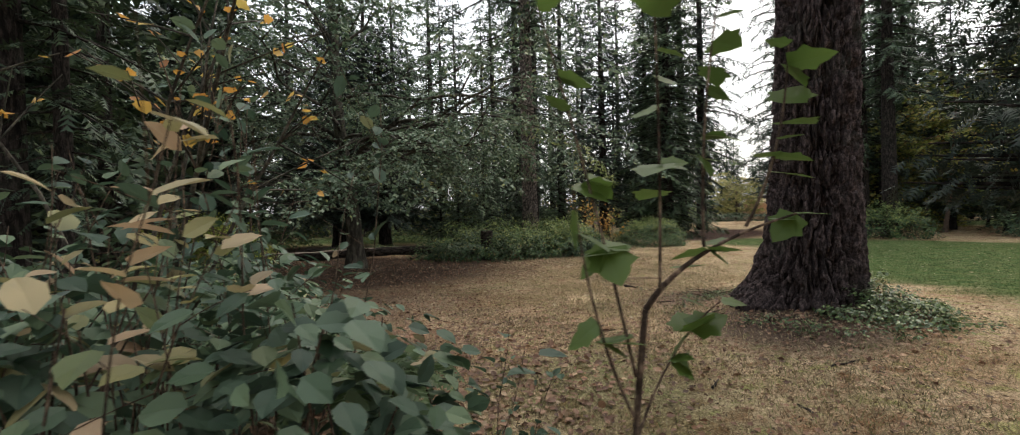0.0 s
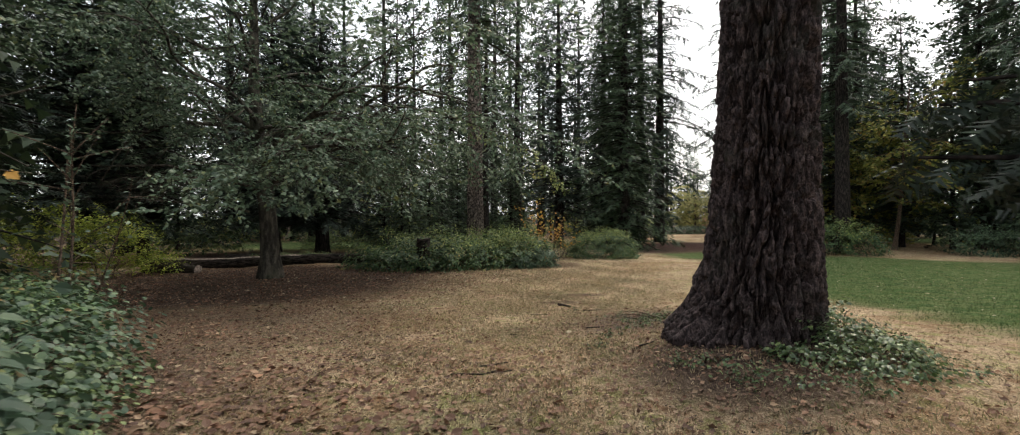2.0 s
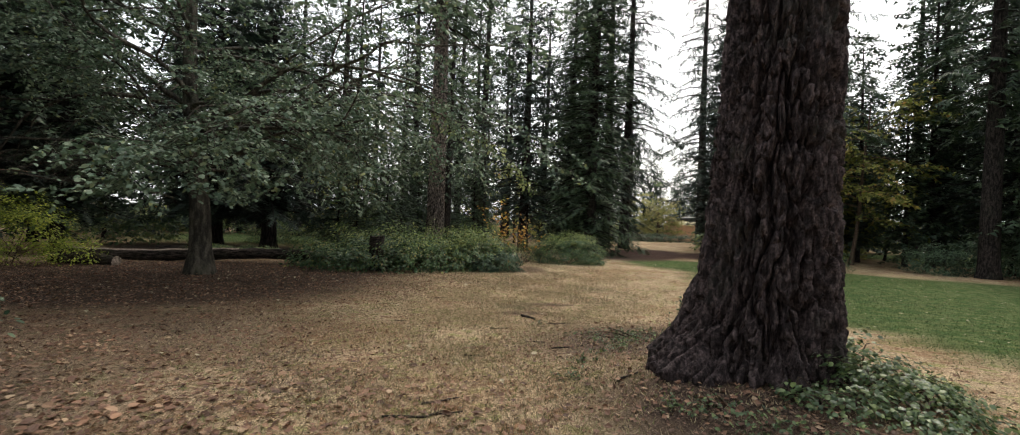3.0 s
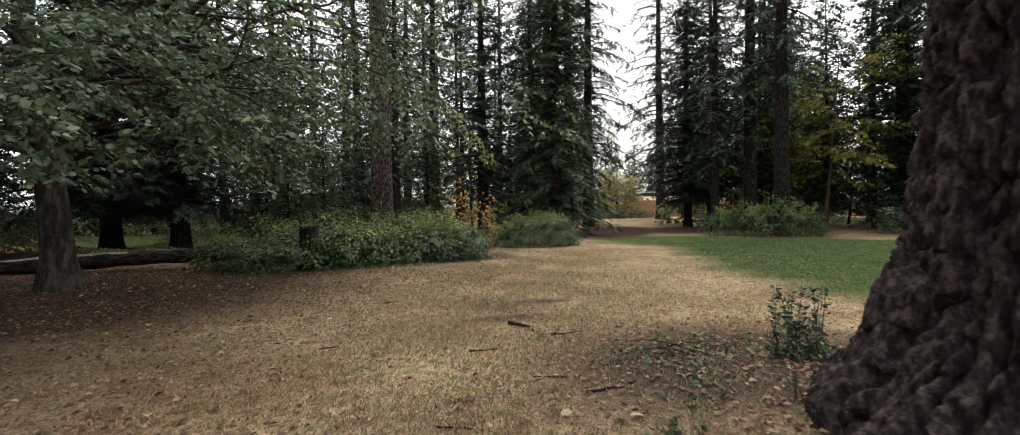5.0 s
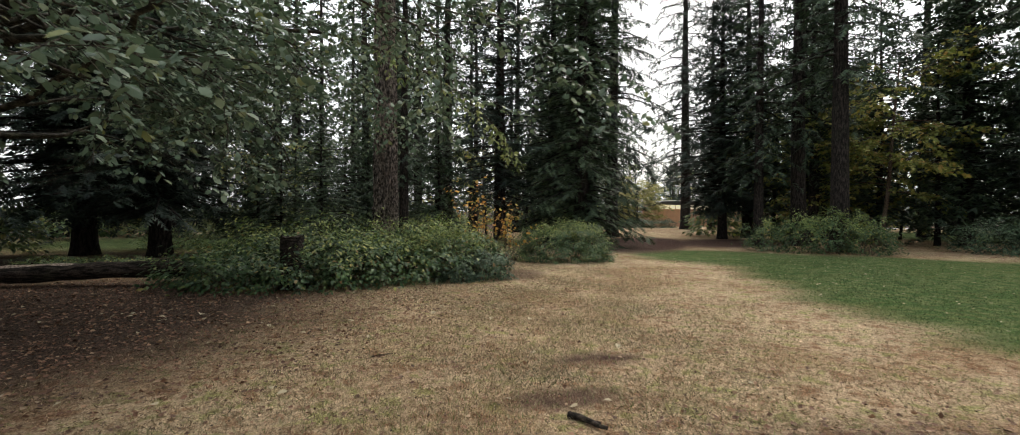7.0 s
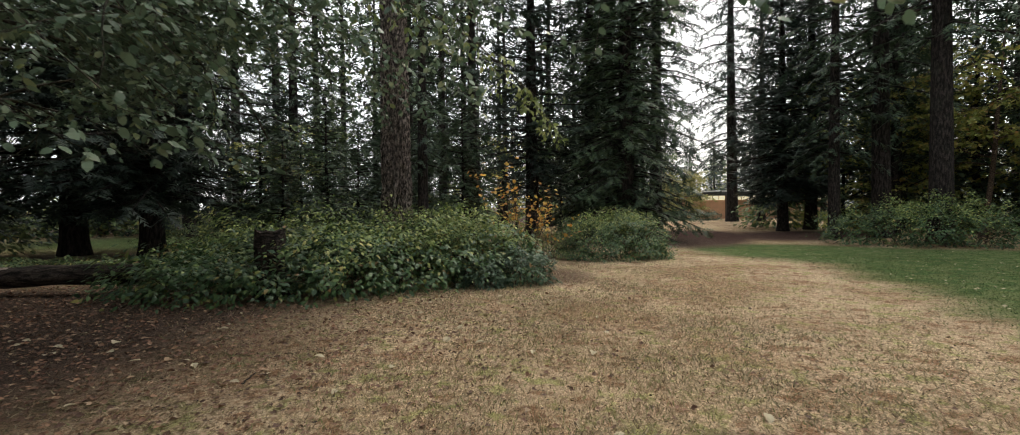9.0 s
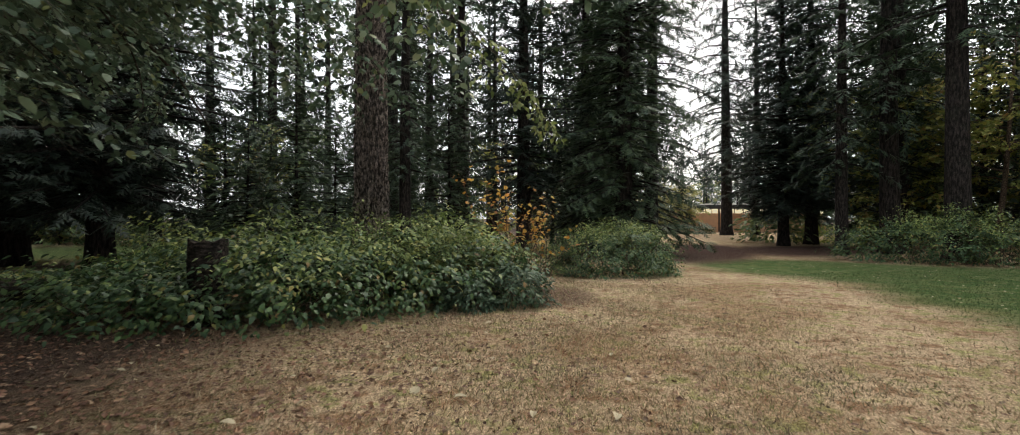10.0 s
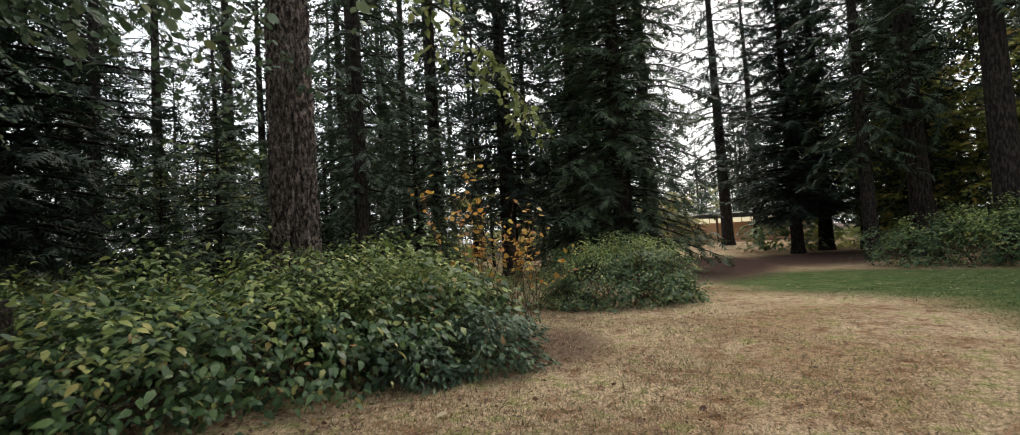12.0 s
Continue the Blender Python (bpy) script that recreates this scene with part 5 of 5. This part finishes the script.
stem_plant("berry_twig", (-0.15, 2.7), "thin upright twig with small pale leaves", "shrub", 46,
           [(0, 0, 0.05, 0, 1, 1.35, 0.005), (-0.12, 0.1, 0.15, 0.05, 1, 1.2, 0.004), (0.1, -0.05, 0.2, 0, 1, 1.1, 0.004)], M_THICKET, 0.16, 0.06, 0.7, OVATE, 0.5, 3)


def fern(at, seed, count, size, z=0.0, label="green fern with feathery arching fronds"):
    g = np.random.default_rng(seed)
    e = thing("fern", (*at, gz(*at) + z), label, "fern", "ferns at the thicket")
    for k in range(count):
        az = 2 * math.pi * k / count + g.uniform(-0.3, 0.3)
        L = size * g.uniform(0.8, 1.2)
        u = np.linspace(0, 1, 22)
        out = np.array((math.cos(az), math.sin(az), 0.0))
        sd = np.array((-math.sin(az), math.cos(az), 0.0))
        pts = L * (u[:, None] * out * 0.85 + (1.15 * u - 1.05 * u ** 2)[:, None] * np.array((0, 0, 1)))
        V, F = tubes_np([(pts, np.linspace(0.004, 0.0015, 22))], 3)
        F = np.concatenate((F[:, [0, 1, 2]], F[:, [0, 2, 3]]))
        tan = unit(np.gradient(pts, axis=0))
        for s in (-1, 1):
            q = slice(3, 22)
            ll = L * 0.27 * np.sin(np.pi * np.clip(u[q] * 0.86 + 0.12, 0, 1))
            V2, F2 = leaves_np(pts[q], tan[q] * 0.5 + s * sd + np.array((0, 0, -0.1)), np.cross(sd, -tan[q]) + g.normal(0, 0.1, (19, 3)), ll, L * 0.06 * np.ones(19), OVATE)
            F = np.concatenate((F, F2 + len(V)))
            V = np.concatenate((V, V2))
        part("frond", mesh_np("frond", V, F, M_FERN), e)


fern((-0.18, 2.05), 51, 9, 0.55, 0.5)
fern((-0.95, 2.9), 52, 9, 0.6, 0.75)
fern((-0.05, 2.75), 53, 8, 0.5, 0.15)
fern((-0.9, 4.0), 54, 9, 0.6, 0.45)

shrub("ground_ivy", (5.2, 6.7), "sparse ivy and weeds creeping over bare soil", [(0, 0, 0.0, 1.3, 0.5, 0.07), (0.9, 0.3, 0.0, 0.8, 0.6, 0.10), (-1.2, 0.6, 0.0, 0.5, 0.5, 0.05)], 56, 700, 0.045, M_IVY, 0.7, OVATE, 10, shell=0.2, category="plant", tuft=6)
shrub("ground_ivy", (5.0, 11.2), "sparse weeds creeping over dark litter", [(0, 0, 0.0, 1.3, 0.9, 0.06), (-0.7, -0.9, 0.0, 0.7, 0.5, 0.06)], 57, 800, 0.05, M_IVY, 0.6, OVATE, 10, shell=0.2, category="plant", tuft=6)

# ---- ivy round the great fir ----
shrub("ivy", (5.6, 7.4), "dark green ivy spreading at the foot of the great fir",
      [(0, 0, 0.02, 0.45, 0.4, 0.42), (0.35, -0.3, 0.0, 0.45, 0.4, 0.25), (-0.4, -0.3, 0.0, 0.5, 0.3, 0.17), (0.6, 0.05, 0.0, 0.4, 0.4, 0.2), (0.22, 0.45, 0.12, 0.25, 0.3, 0.42), (0.1, -0.6, 0.0, 0.5, 0.3, 0.1), (-0.75, -0.1, 0.0, 0.3, 0.25, 0.12)],
      55, 3600, 0.052, M_IVY, 0.85, POINTLEAF, 40, shell=0.4, ragged=0.3, category="plant")


# ---- logs, stump, sticks ----
def log(name, a, b, r, label, mat, lift=0.0, seed=0, taper=0.85, cap=None, lit_span=None):
    """A lying trunk from a to b (x, y), with broken ends; an optional pale strip paints skylight on top."""
    g = np.random.default_rng(seed)
    n, k = 60, 20
    za, zb = gz(*a) + r * 0.8, gz(*b) + r * taper * 0.8 + lift
    u = np.linspace(0, 1, n)
    ax = np.stack((a[0] + (b[0] - a[0]) * u, a[1] + (b[1] - a[1]) * u, za + (zb - za) * u ** 2 + 0.05 * np.sin(u * 7 + seed)), -1)
    way = unit(ax[-1] - ax[0])
    sd = unit(np.cross(way, (0, 0, 1)))
    up = np.cross(sd, way)
    V = []
    for i in range(n):
        rr = r * (1 + (taper - 1) * u[i])
        for j in range(k):
            t = 2 * math.pi * j / k
            q = rr * (1 + 0.22 * noise.noise((math.cos(t) * 1.6, math.sin(t) * 1.6 + seed, u[i] * 14)) + 0.10 * noise.noise((math.cos(t) * 5, math.sin(t) * 5, u[i] * 40 + seed)))
            e = (0.06 * noise.noise((math.cos(t) * 3, math.sin(t) * 3, seed)) if i in (0, n - 1) else 0) * (1 if i else -1)
            V.append(ax[i] + sd * q * math.cos(t) + up * q * math.sin(t) + way * e)
    F = [(i * k + j, i * k + (j + 1) % k, (i + 1) * k + (j + 1) % k, (i + 1) * k + j) for i in range(n - 1) for j in range(k)]
    o = ax[0]
    e = thing(name, tuple(o), label, "log")
    V = np.array(V) - o
    part("trunk", mesh_np("trunk", V, F, mat, True), e)
    if lit_span:
        # Pale strip over the upper side: skylight on the log put into colour.
        top = [3, 4, 5, 6, 7]
        cut = [i for i in range(n) if lit_span[0] <= u[i] <= lit_span[1]]
        W = np.array([V[i * k + j] + up * 0.006 for i in cut for j in top])
        part("lit_top_strip", mesh_np("lit_top_strip", W, [(i * 5 + j, i * 5 + j + 1, i * 5 + j + 6, i * 5 + j + 5) for i in range(len(cut) - 1) for j in range(4)], M_BAREWOOD_LITTOP, True), e, "pale strip painting skylight on the top of the log")
    for i0, c in ((0, ax[0]), ((n - 1) * k, ax[-1])):
        W = np.concatenate((V[i0:i0 + k] * 1.0, [c - o + way * (0.02 if i0 else -0.02)]))
        part("cut_end", mesh_np("cut_end", W, [(j, (j + 1) % k, k) for j in range(k)], M_BAREWOOD_LITTOP if cap is None else cap), e)
    return e


log("fallen_log", (-14.0, 25.4), (-3.9, 24.4), 0.26, "long fallen log with dark bark on the leaf litter", M_LOG, 0.30, 3, 0.8, lit_span=(0.02, 0.72))
log("fallen_log", (-12.8, 23.4), (-10.35, 22.9), 0.21, "short dark log piece on the leaf litter", M_LOG, 0.0, 4, 1.0)
log("fallen_log", (-12.0, 28.6), (-5.5, 29.6), 0.2, "dark mossy log behind the others", M_LOG, 0.0, 6, 0.8)


def stump(at, r, h, label, seed):
    k, n = 26, 9
    V = []
    for i in range(n):
        z = -0.1 + (h + 0.1) * i / (n - 1)
        for j in range(k):
            t = 2 * math.pi * j / k
            q = r * (1 + 0.3 * math.exp(-max(z, 0) / 0.15)) * (1 + 0.12 * noise.noise((math.cos(t) * 2.2, math.sin(t) * 2.2 + seed, z * 1.5)))
            top = 0.10 * noise.noise((math.cos(t) * 2.5, math.sin(t) * 2.5, seed)) if i == n - 1 else 0
            V.append((q * math.cos(t), q * math.sin(t), z + top))
    F = [(i * k + j, i * k + (j + 1) % k, (i + 1) * k + (j + 1) % k, (i + 1) * k + j) for i in range(n - 1) for j in range(k)]
    e = thing("tree_stump", (*at, gz(*at)), label, "stump")
    part("trunk", mesh_np("trunk", V, F, M_LOG, True), e)
    W = V[-k:] + [(0, 0, h - 0.06)]
    part("cut_top", mesh_np("cut_top", W, [(j, (j + 1) % k, k) for j in range(k)], M_LOG), e)


stump((-1.12, 23.2), 0.29, 1.36, "dark rotten stump standing in the brambles", 2)
stump((-0.35, 25.2), 0.22, 1.0, "dark mossy stump among the brambles", 4)


def stick(x, y, turn, length, r, seed, label="thin dead stick lying in the dry grass"):
    g = np.random.default_rng(seed)
    u = np.linspace(-0.5, 0.5, 9)
    c, s = math.cos(radians(turn)), math.sin(radians(turn))
    wob = np.cumsum(g.normal(0, 0.03, 9)) * length
    X, Y = x + u * length * c - wob * s, y + u * length * s + wob * c
    Z = ground_z(X, Y) + r * 0.9 + 0.004
    o = np.array((x, y, gz(x, y)))
    lines = [(np.stack((X, Y, Z), -1) - o, np.linspace(r, r * 0.5, 9))]
    i = 5
    w = np.stack((X, Y, Z), -1)[i] - o
    lines.append((np.array((w, w + np.array((c * 0.7 - s * 0.5, s * 0.7 + c * 0.5, 0.03)) * length * 0.2)), (r * 0.6, r * 0.3)))
    e = thing("stick", tuple(o), label, "stick", "dead sticks in the lawn")
    part("twig", tube_mesh("twig", lines, M_LOG, 6), e)


for k, (x, y, t, l, r) in enumerate(((1.25, 7.72, 5, 0.75, 0.014), (1.42, 8.1, 15, 0.4, 0.012), (3.35, 13.85, -55, 0.45, 0.035), (4.9, 7.2, 20, 0.5, 0.012), (3.9, 13.2, 10, 0.5, 0.012), (2.6, 12.6, 5, 0.45, 0.012), (1.9, 10.2, -30, 0.3, 0.01), (0.6, 13.4, 10, 0.25, 0.01), (3.4, 10.6, 8, 0.55, 0.014),
                                     (3.0, 11.2, 150, 0.35, 0.012), (4.3, 12.0, 35, 0.4, 0.012), (2.1, 5.1, 60, 0.3, 0.016), (2.6, 4.4, 100, 0.25, 0.014), (5.0, 11.9, 5, 0.7, 0.014), (1.4, 16.6, 20, 0.3, 0.01), (0.2, 18.2, 80, 0.35, 0.01), (3.8, 5.6, 20, 0.45, 0.012), (3.5, 8.4, 40, 0.4, 0.014))):
    stick(x, y, t, l, r, 80 + k)


# ---- the low building at the end of the path ----
def building():
    turn = math.degrees(math.atan2(-0.19, 0.98))
    at = (36.4, 71.6)
    e = thing("park_building", (*at, -0.86), "low flat-roofed park building with tan walls", "building")
    e.rotation_euler = (0, 0, radians(turn))

    def bx(name, lo, hi, mat, label="", bevel=0.02):
        return part(name, bm_mesh(name, box_bm(bmesh.new(), lo, hi, bevel), mat), e, label)

    bx("wall", (0, 0, -0.3), (3.15, 0.25, 2.42), M_WALL, "tan wall of the projecting end")
    bx("wall", (0, 0.25, -0.3), (0.25, 8, 2.42), M_WALL)
    bx("wall", (3.35, 1.2, -0.3), (17.5, 1.45, 2.42), M_WALL)
    bx("wall", (17.25, 1.45, -0.3), (17.5, 8, 2.42), M_WALL)
    bx("wall", (0.25, 7.75, -0.3), (17.25, 8, 3.0), M_WALL)
    bx("post", (3.15, -0.12, -0.3), (3.35, 0.12, 3.1), M_FRAME, "dark timber post")
    for k in range(4):
        bx("clerestory_pane", (0.06 + k * 0.78, 0.08, 2.44), (0.78 + k * 0.78, 0.12, 3.0), M_GLOWPANE, "pale clerestory pane with added glow", 0.004)
        bx("mullion", (k * 0.78, 0.02, 2.43), (0.06 + k * 0.78, 0.2, 3.0), M_FRAME, "", 0.004)
    for k in range(12):
        bx("clerestory_pane", (3.45 + k * 1.17, 1.28, 2.44), (4.56 + k * 1.17, 1.32, 3.0), M_GLOWPANE, "pale clerestory pane with added glow", 0.004)
        bx("mullion", (3.36 + k * 1.17, 1.22, 2.43), (3.44 + k * 1.17, 1.4, 3.0), M_FRAME, "", 0.004)
    bx("roof", (-0.4, -0.35, 3.01), (18.2, 8.7, 3.16), M_ROOF)
    bx("fascia", (-0.45, -0.41, 2.98), (18.25, -0.355, 3.36), M_FASCIA, "dark roof edge")
    bx("fascia", (-0.46, -0.35, 2.98), (-0.405, 8.7, 3.36), M_FASCIA, "dark roof edge")
    bx("upper_roof", (2.2, 2.2, 3.6), (9.0, 7.0, 3.72), M_GLASSW, "pale upper roof edge")
    bx("upper_wall", (2.6, 2.6, 3.17), (8.6, 6.6, 3.59), M_FASCIA)


building()
rd = bpy.data.meshes.new("road")
V, F = [], []
for k in range(40):
    u = k / 39
    cx, cy = 50 + 60 * u, 63 - 26 * u + 3 * math.sin(u * 4)
    for s in (-1.6, 1.6):
        V.append((cx + s * 0.4, cy + s, gz(cx + s * 0.4, cy + s) + 0.03))
F = [(2 * k, 2 * k + 2, 2 * k + 3, 2 * k + 1) for k in range(39)]
rd.from_pydata(V, [], F)
rd.materials.append(M_ROAD)
tagged(new("road", rd), "pale gravel track beyond the far lawn", "road", kind="structure")


def boulder(x, y, r, seed):
    bm = bmesh.new()
    bmesh.ops.create_icosphere(bm, subdivisions=3, radius=r)
    for v in bm.verts:
        v.co *= 1 + 0.25 * noise.noise(v.co * (1.5 / r) + Vector((seed, 0, 0)))
        v.co.z *= 0.65
    e = new("boulder", bm_mesh("boulder", bm, M_STONE, True))
    e.location = (x, y, gz(x, y) + r * 0.3)
    tagged(e, "grey boulder beside the far lawn", "rock", "boulders by the lawn")


for k, (x, y, r) in enumerate(((52.5, 45.0, 0.45), (55, 43.5, 0.35), (49.5, 46.5, 0.3), (34.6, 22.6, 0.45))):
    boulder(x, y, r, k * 3.1)


# ---- undergrowth of the surrounding wood ----
def undergrowth():
    g = random.Random(9)
    kinds = []
    for k, (mat, tall) in enumerate(((M_BRAMBLE, 1.0), (M_DARKFIR, 1.4), (M_LIGHTBUSH, 0.8), (M_MAPLEG, 1.2))):
        s = shrub("wood_shrub", (0, 0), "loose shrub in the undergrowth of the wood", [(-1.3, 0, 0.5 * tall, 1.5, 1.3, 0.9 * tall), (1.0, 0.4, 0.6 * tall, 1.7, 1.3, 1.1 * tall), (0.1, -0.6, 0.5 * tall, 1.4, 1.2, 0.8 * tall)],
                  90 + k, 850, 0.30, mat, 0.5, DIAMOND, 5, group="undergrowth of the wood", ragged=0.3)
        kinds.append(s)
    homes = [(-16, 34), (-20, 41.5), (49, 60), (-23, 27)]
    for s, (x, y) in zip(kinds, homes):
        s.location = (x, y, gz(x, y))
    for k in range(15):
        x, y = -31 + k * 2.5, 52 + 1.3 * math.sin(k * 2.7)
        copy_thing(kinds[(0, 1, 0, 2)[k % 4]], pose(x, y, gz(x, y) - 0.05, 0, 0, k * 70) @ Matrix.Diagonal((*[1.3 + 0.3 * math.sin(k * 5)] * 3, 1)))
    for ring_r, count in ((36, 16), (42, 26), (50, 40), (62, 52), (80, 60)):
        for k in range(count):
            a = 2 * math.pi * (k + g.uniform(-0.4, 0.4)) / count
            r = ring_r * g.uniform(0.92, 1.1)
            x, y = 6 + r * math.cos(a), 14 + r * math.sin(a)
            if inside_view_gap(x, y) or (30 < x < 60 and 55 < y < 90 and ring_r < 90) or (-22 < x < 1 and 36 < y < 49) or (x < -9 and y < 37) or not -1.5 < (x - 2) / max(y - 4, 1) < 1.75:
                continue
            copy_thing(g.choice(kinds), pose(x, y, gz(x, y) - 0.05, 0, 0, g.uniform(0, 360)) @ Matrix.Diagonal((*[g.uniform(1.0, 2.1)] * 3, 1)))


undergrowth()


# ---- fallen leaves and grass ----
def fallen(name, label, n, seed, density, size, mat, box, shape=OVATE, width=0.75):
    g = np.random.default_rng(seed)
    X, Y = g.uniform(box[0], box[1], n * 12), g.uniform(box[2], box[3], n * 12)
    keep = g.random(len(X)) < density(X, Y)
    X, Y = X[keep][:n], Y[keep][:n]
    m = len(X)
    L = size * g.uniform(0.5, 1.3, m)
    P = np.stack((X, Y, ground_z(X, Y) + 0.012 + 0.02 * g.random(m)), -1)
    D = np.stack((g.normal(0, 1, m), g.normal(0, 1, m), g.normal(0, 0.12, m)), -1)
    N = np.array((0, 0, 1)) + g.normal(0, 0.35, (m, 3))
    ob = new(name, leaf_mesh(name, P, D, N, L, L * width, shape, mat))
    tagged(ob, label, "leaves", kind="stuff")


def litter_density(x, y):
    m = 0.9 * mask_litter(x, y) + 0.3 * blob(x, y, -6.0, 18.5, 8.5, 7.5, 0, 0.7) + 0.95 * blob(x, y, -0.9, 6.6, 2.8, 4.2, 20, 0.8) + 0.35 * blob(x, y, 4.6, 8.0, 3.0, 4.5, 0, 0.8) + 0.5 * blob(x, y, -1.0, 19.8, 5.0, 3.2, 15, 0.8) + 0.6 * blob(x, y, 5.0, 24.6, 0.7, 1.2, 0, 0.7) + 0.03
    return np.clip(m, 0, 1)


fallen("fallen_leaves", "brown fallen leaves scattered over soil and dry grass", 46000, 101, litter_density, 0.066, M_FALLEN, (-13, 9, 2, 27), DIAMOND)
fallen("leaf_drift", "broad brown leaves drifted on the grass beside the thicket", 1500, 109, lambda x, y: np.clip(0.9 * blob(x, y, -1.0, 5.6, 1.5, 2.6, 25, 0.7) + 0.35 * blob(x, y, 0.2, 7.2, 1.6, 2.4, 10, 0.8), 0, 1), 0.095, M_FALLEN, (-3.5, 3.0, 2.6, 11))
fallen("lawn_leaves", "small pale leaves scattered over the green lawn", 900, 107, lambda x, y: 0.1 * mask_green(x, y), 0.06, M_PALE, (9, 28, 6, 30), DIAMOND)
fallen("leaf_crumbs", "dark crumbs of leaf and needle litter on the grass", 20000, 103, lambda x, y: 0.22 + 0.6 * litter_density(x, y), 0.034, M_CRUMB, (-4, 9, 3, 25), DIAMOND, 0.5)


def pale_leaves():
    g = random.Random(5)
    spots = [(-0.77, 15.2), (0.44, 15.33), (0.04, 14.0), (-0.9, 14.2), (2.8, 14.6), (3.81, 14.32), (3.55, 16.31), (5.59, 14.5), (1.9, 12.3), (1.65, 9.6), (-1.9, 13.2), (-2.3, 15.3), (0.9, 10.9), (4.5, 19.2), (4.0, 18.4)]
    spots += [(g.uniform(-6, 5.5), g.uniform(8, 21)) for _ in range(55)] + [(g.uniform(-8, -1), g.uniform(14, 22)) for _ in range(40)] + [(g.uniform(-1, 6), g.uniform(18, 24)) for _ in range(20)]
    z3 = np.zeros((1, 3))
    shapes = []
    for k, w in enumerate((0.62, 0.75, 0.9)):
        T, F = OVATE
        T2 = T.copy()
        T2[:, 2] += 0.10 * np.sin(T[:, 0] * 3 + k) + 0.12 * np.abs(T[:, 1]) * (1 if k else -0.4)
        V, FF = leaves_np(z3, np.array([[1.0, 0, 0]]), np.array([[0, 0, 1.0]]), np.array([0.11]), np.array([0.11 * w]), (T2, F))
        shapes.append(mesh_np("fallen_leaf", V, FF, M_PALE))
    for x, y in spots:
        if y < 9.5 and x > 3:
            continue
        ob = new("fallen_leaf", g.choice(shapes))
        s = g.uniform(0.6, 1.25)
        ob.matrix_basis = Matrix.LocRotScale((x, y, gz(x, y) + 0.03), Euler((g.uniform(-0.3, 0.3), g.uniform(-0.3, 0.3), g.uniform(0, 6.28))), (s, s, s))
        tagged(ob, "pale dry curled leaf fallen on the lawn", "leaf", "pale fallen leaves")


pale_leaves()


def grass(name, label, n, seed, where, mat, box, tall, thick):
    g = np.random.default_rng(seed)
    X, Y = g.uniform(box[0], box[1], n * 6), g.uniform(box[2], box[3], n * 6)
    keep = g.random(len(X)) < where(X, Y)
    X, Y = X[keep][:n], Y[keep][:n]
    m = len(X)
    P = np.stack((X, Y, ground_z(X, Y) - 0.004), -1)
    D = np.stack((g.normal(0, 0.75, m), g.normal(0, 0.75, m), np.ones(m)), -1)
    N = g.normal(0, 1, (m, 3))
    L = tall * g.uniform(0.5, 1.4, m)
    ob = new(name, leaf_mesh(name, P, D, N, L, thick * g.uniform(0.7, 1.3, m), BLADE, mat))
    tagged(ob, label, "grass", kind="stuff")


def walk_line(y):
    return np.interp(y, (0, 1.2, 6.5, 9.5, 13, 17.4, 30), (0, 1.1, 1.45, 1.7, 2.1, 3.2, 5.0))


def dry_where(x, y):
    d = np.abs(x - walk_line(y) - 0.6)
    return (1 - mask_green(x, y)) * np.clip(1 - 0.95 * mask_litter(x, y), 0, 1) * (1 - 0.8 * mask_soil(x, y)) * np.exp(-(d / 4.2) ** 2) * (0.5 + 0.5 * np.sin(x * 2.1 + 1) * np.sin(y * 1.7)) ** 0.5 * (0.35 + 0.65 * sstep(28, 14, y))


grass("dry_grass", "short dry straw-coloured grass of the lawn", 165000, 111, dry_where, M_STRAW, (-6, 11, 2, 28), 0.062, 0.010)
grass("green_grass", "short green grass of the lawn", 40000, 112, lambda x, y: mask_green(x, y) * np.exp(-((x - 9) / 9) ** 2), M_LAWN, (8, 24, 8, 28), 0.06, 0.010)
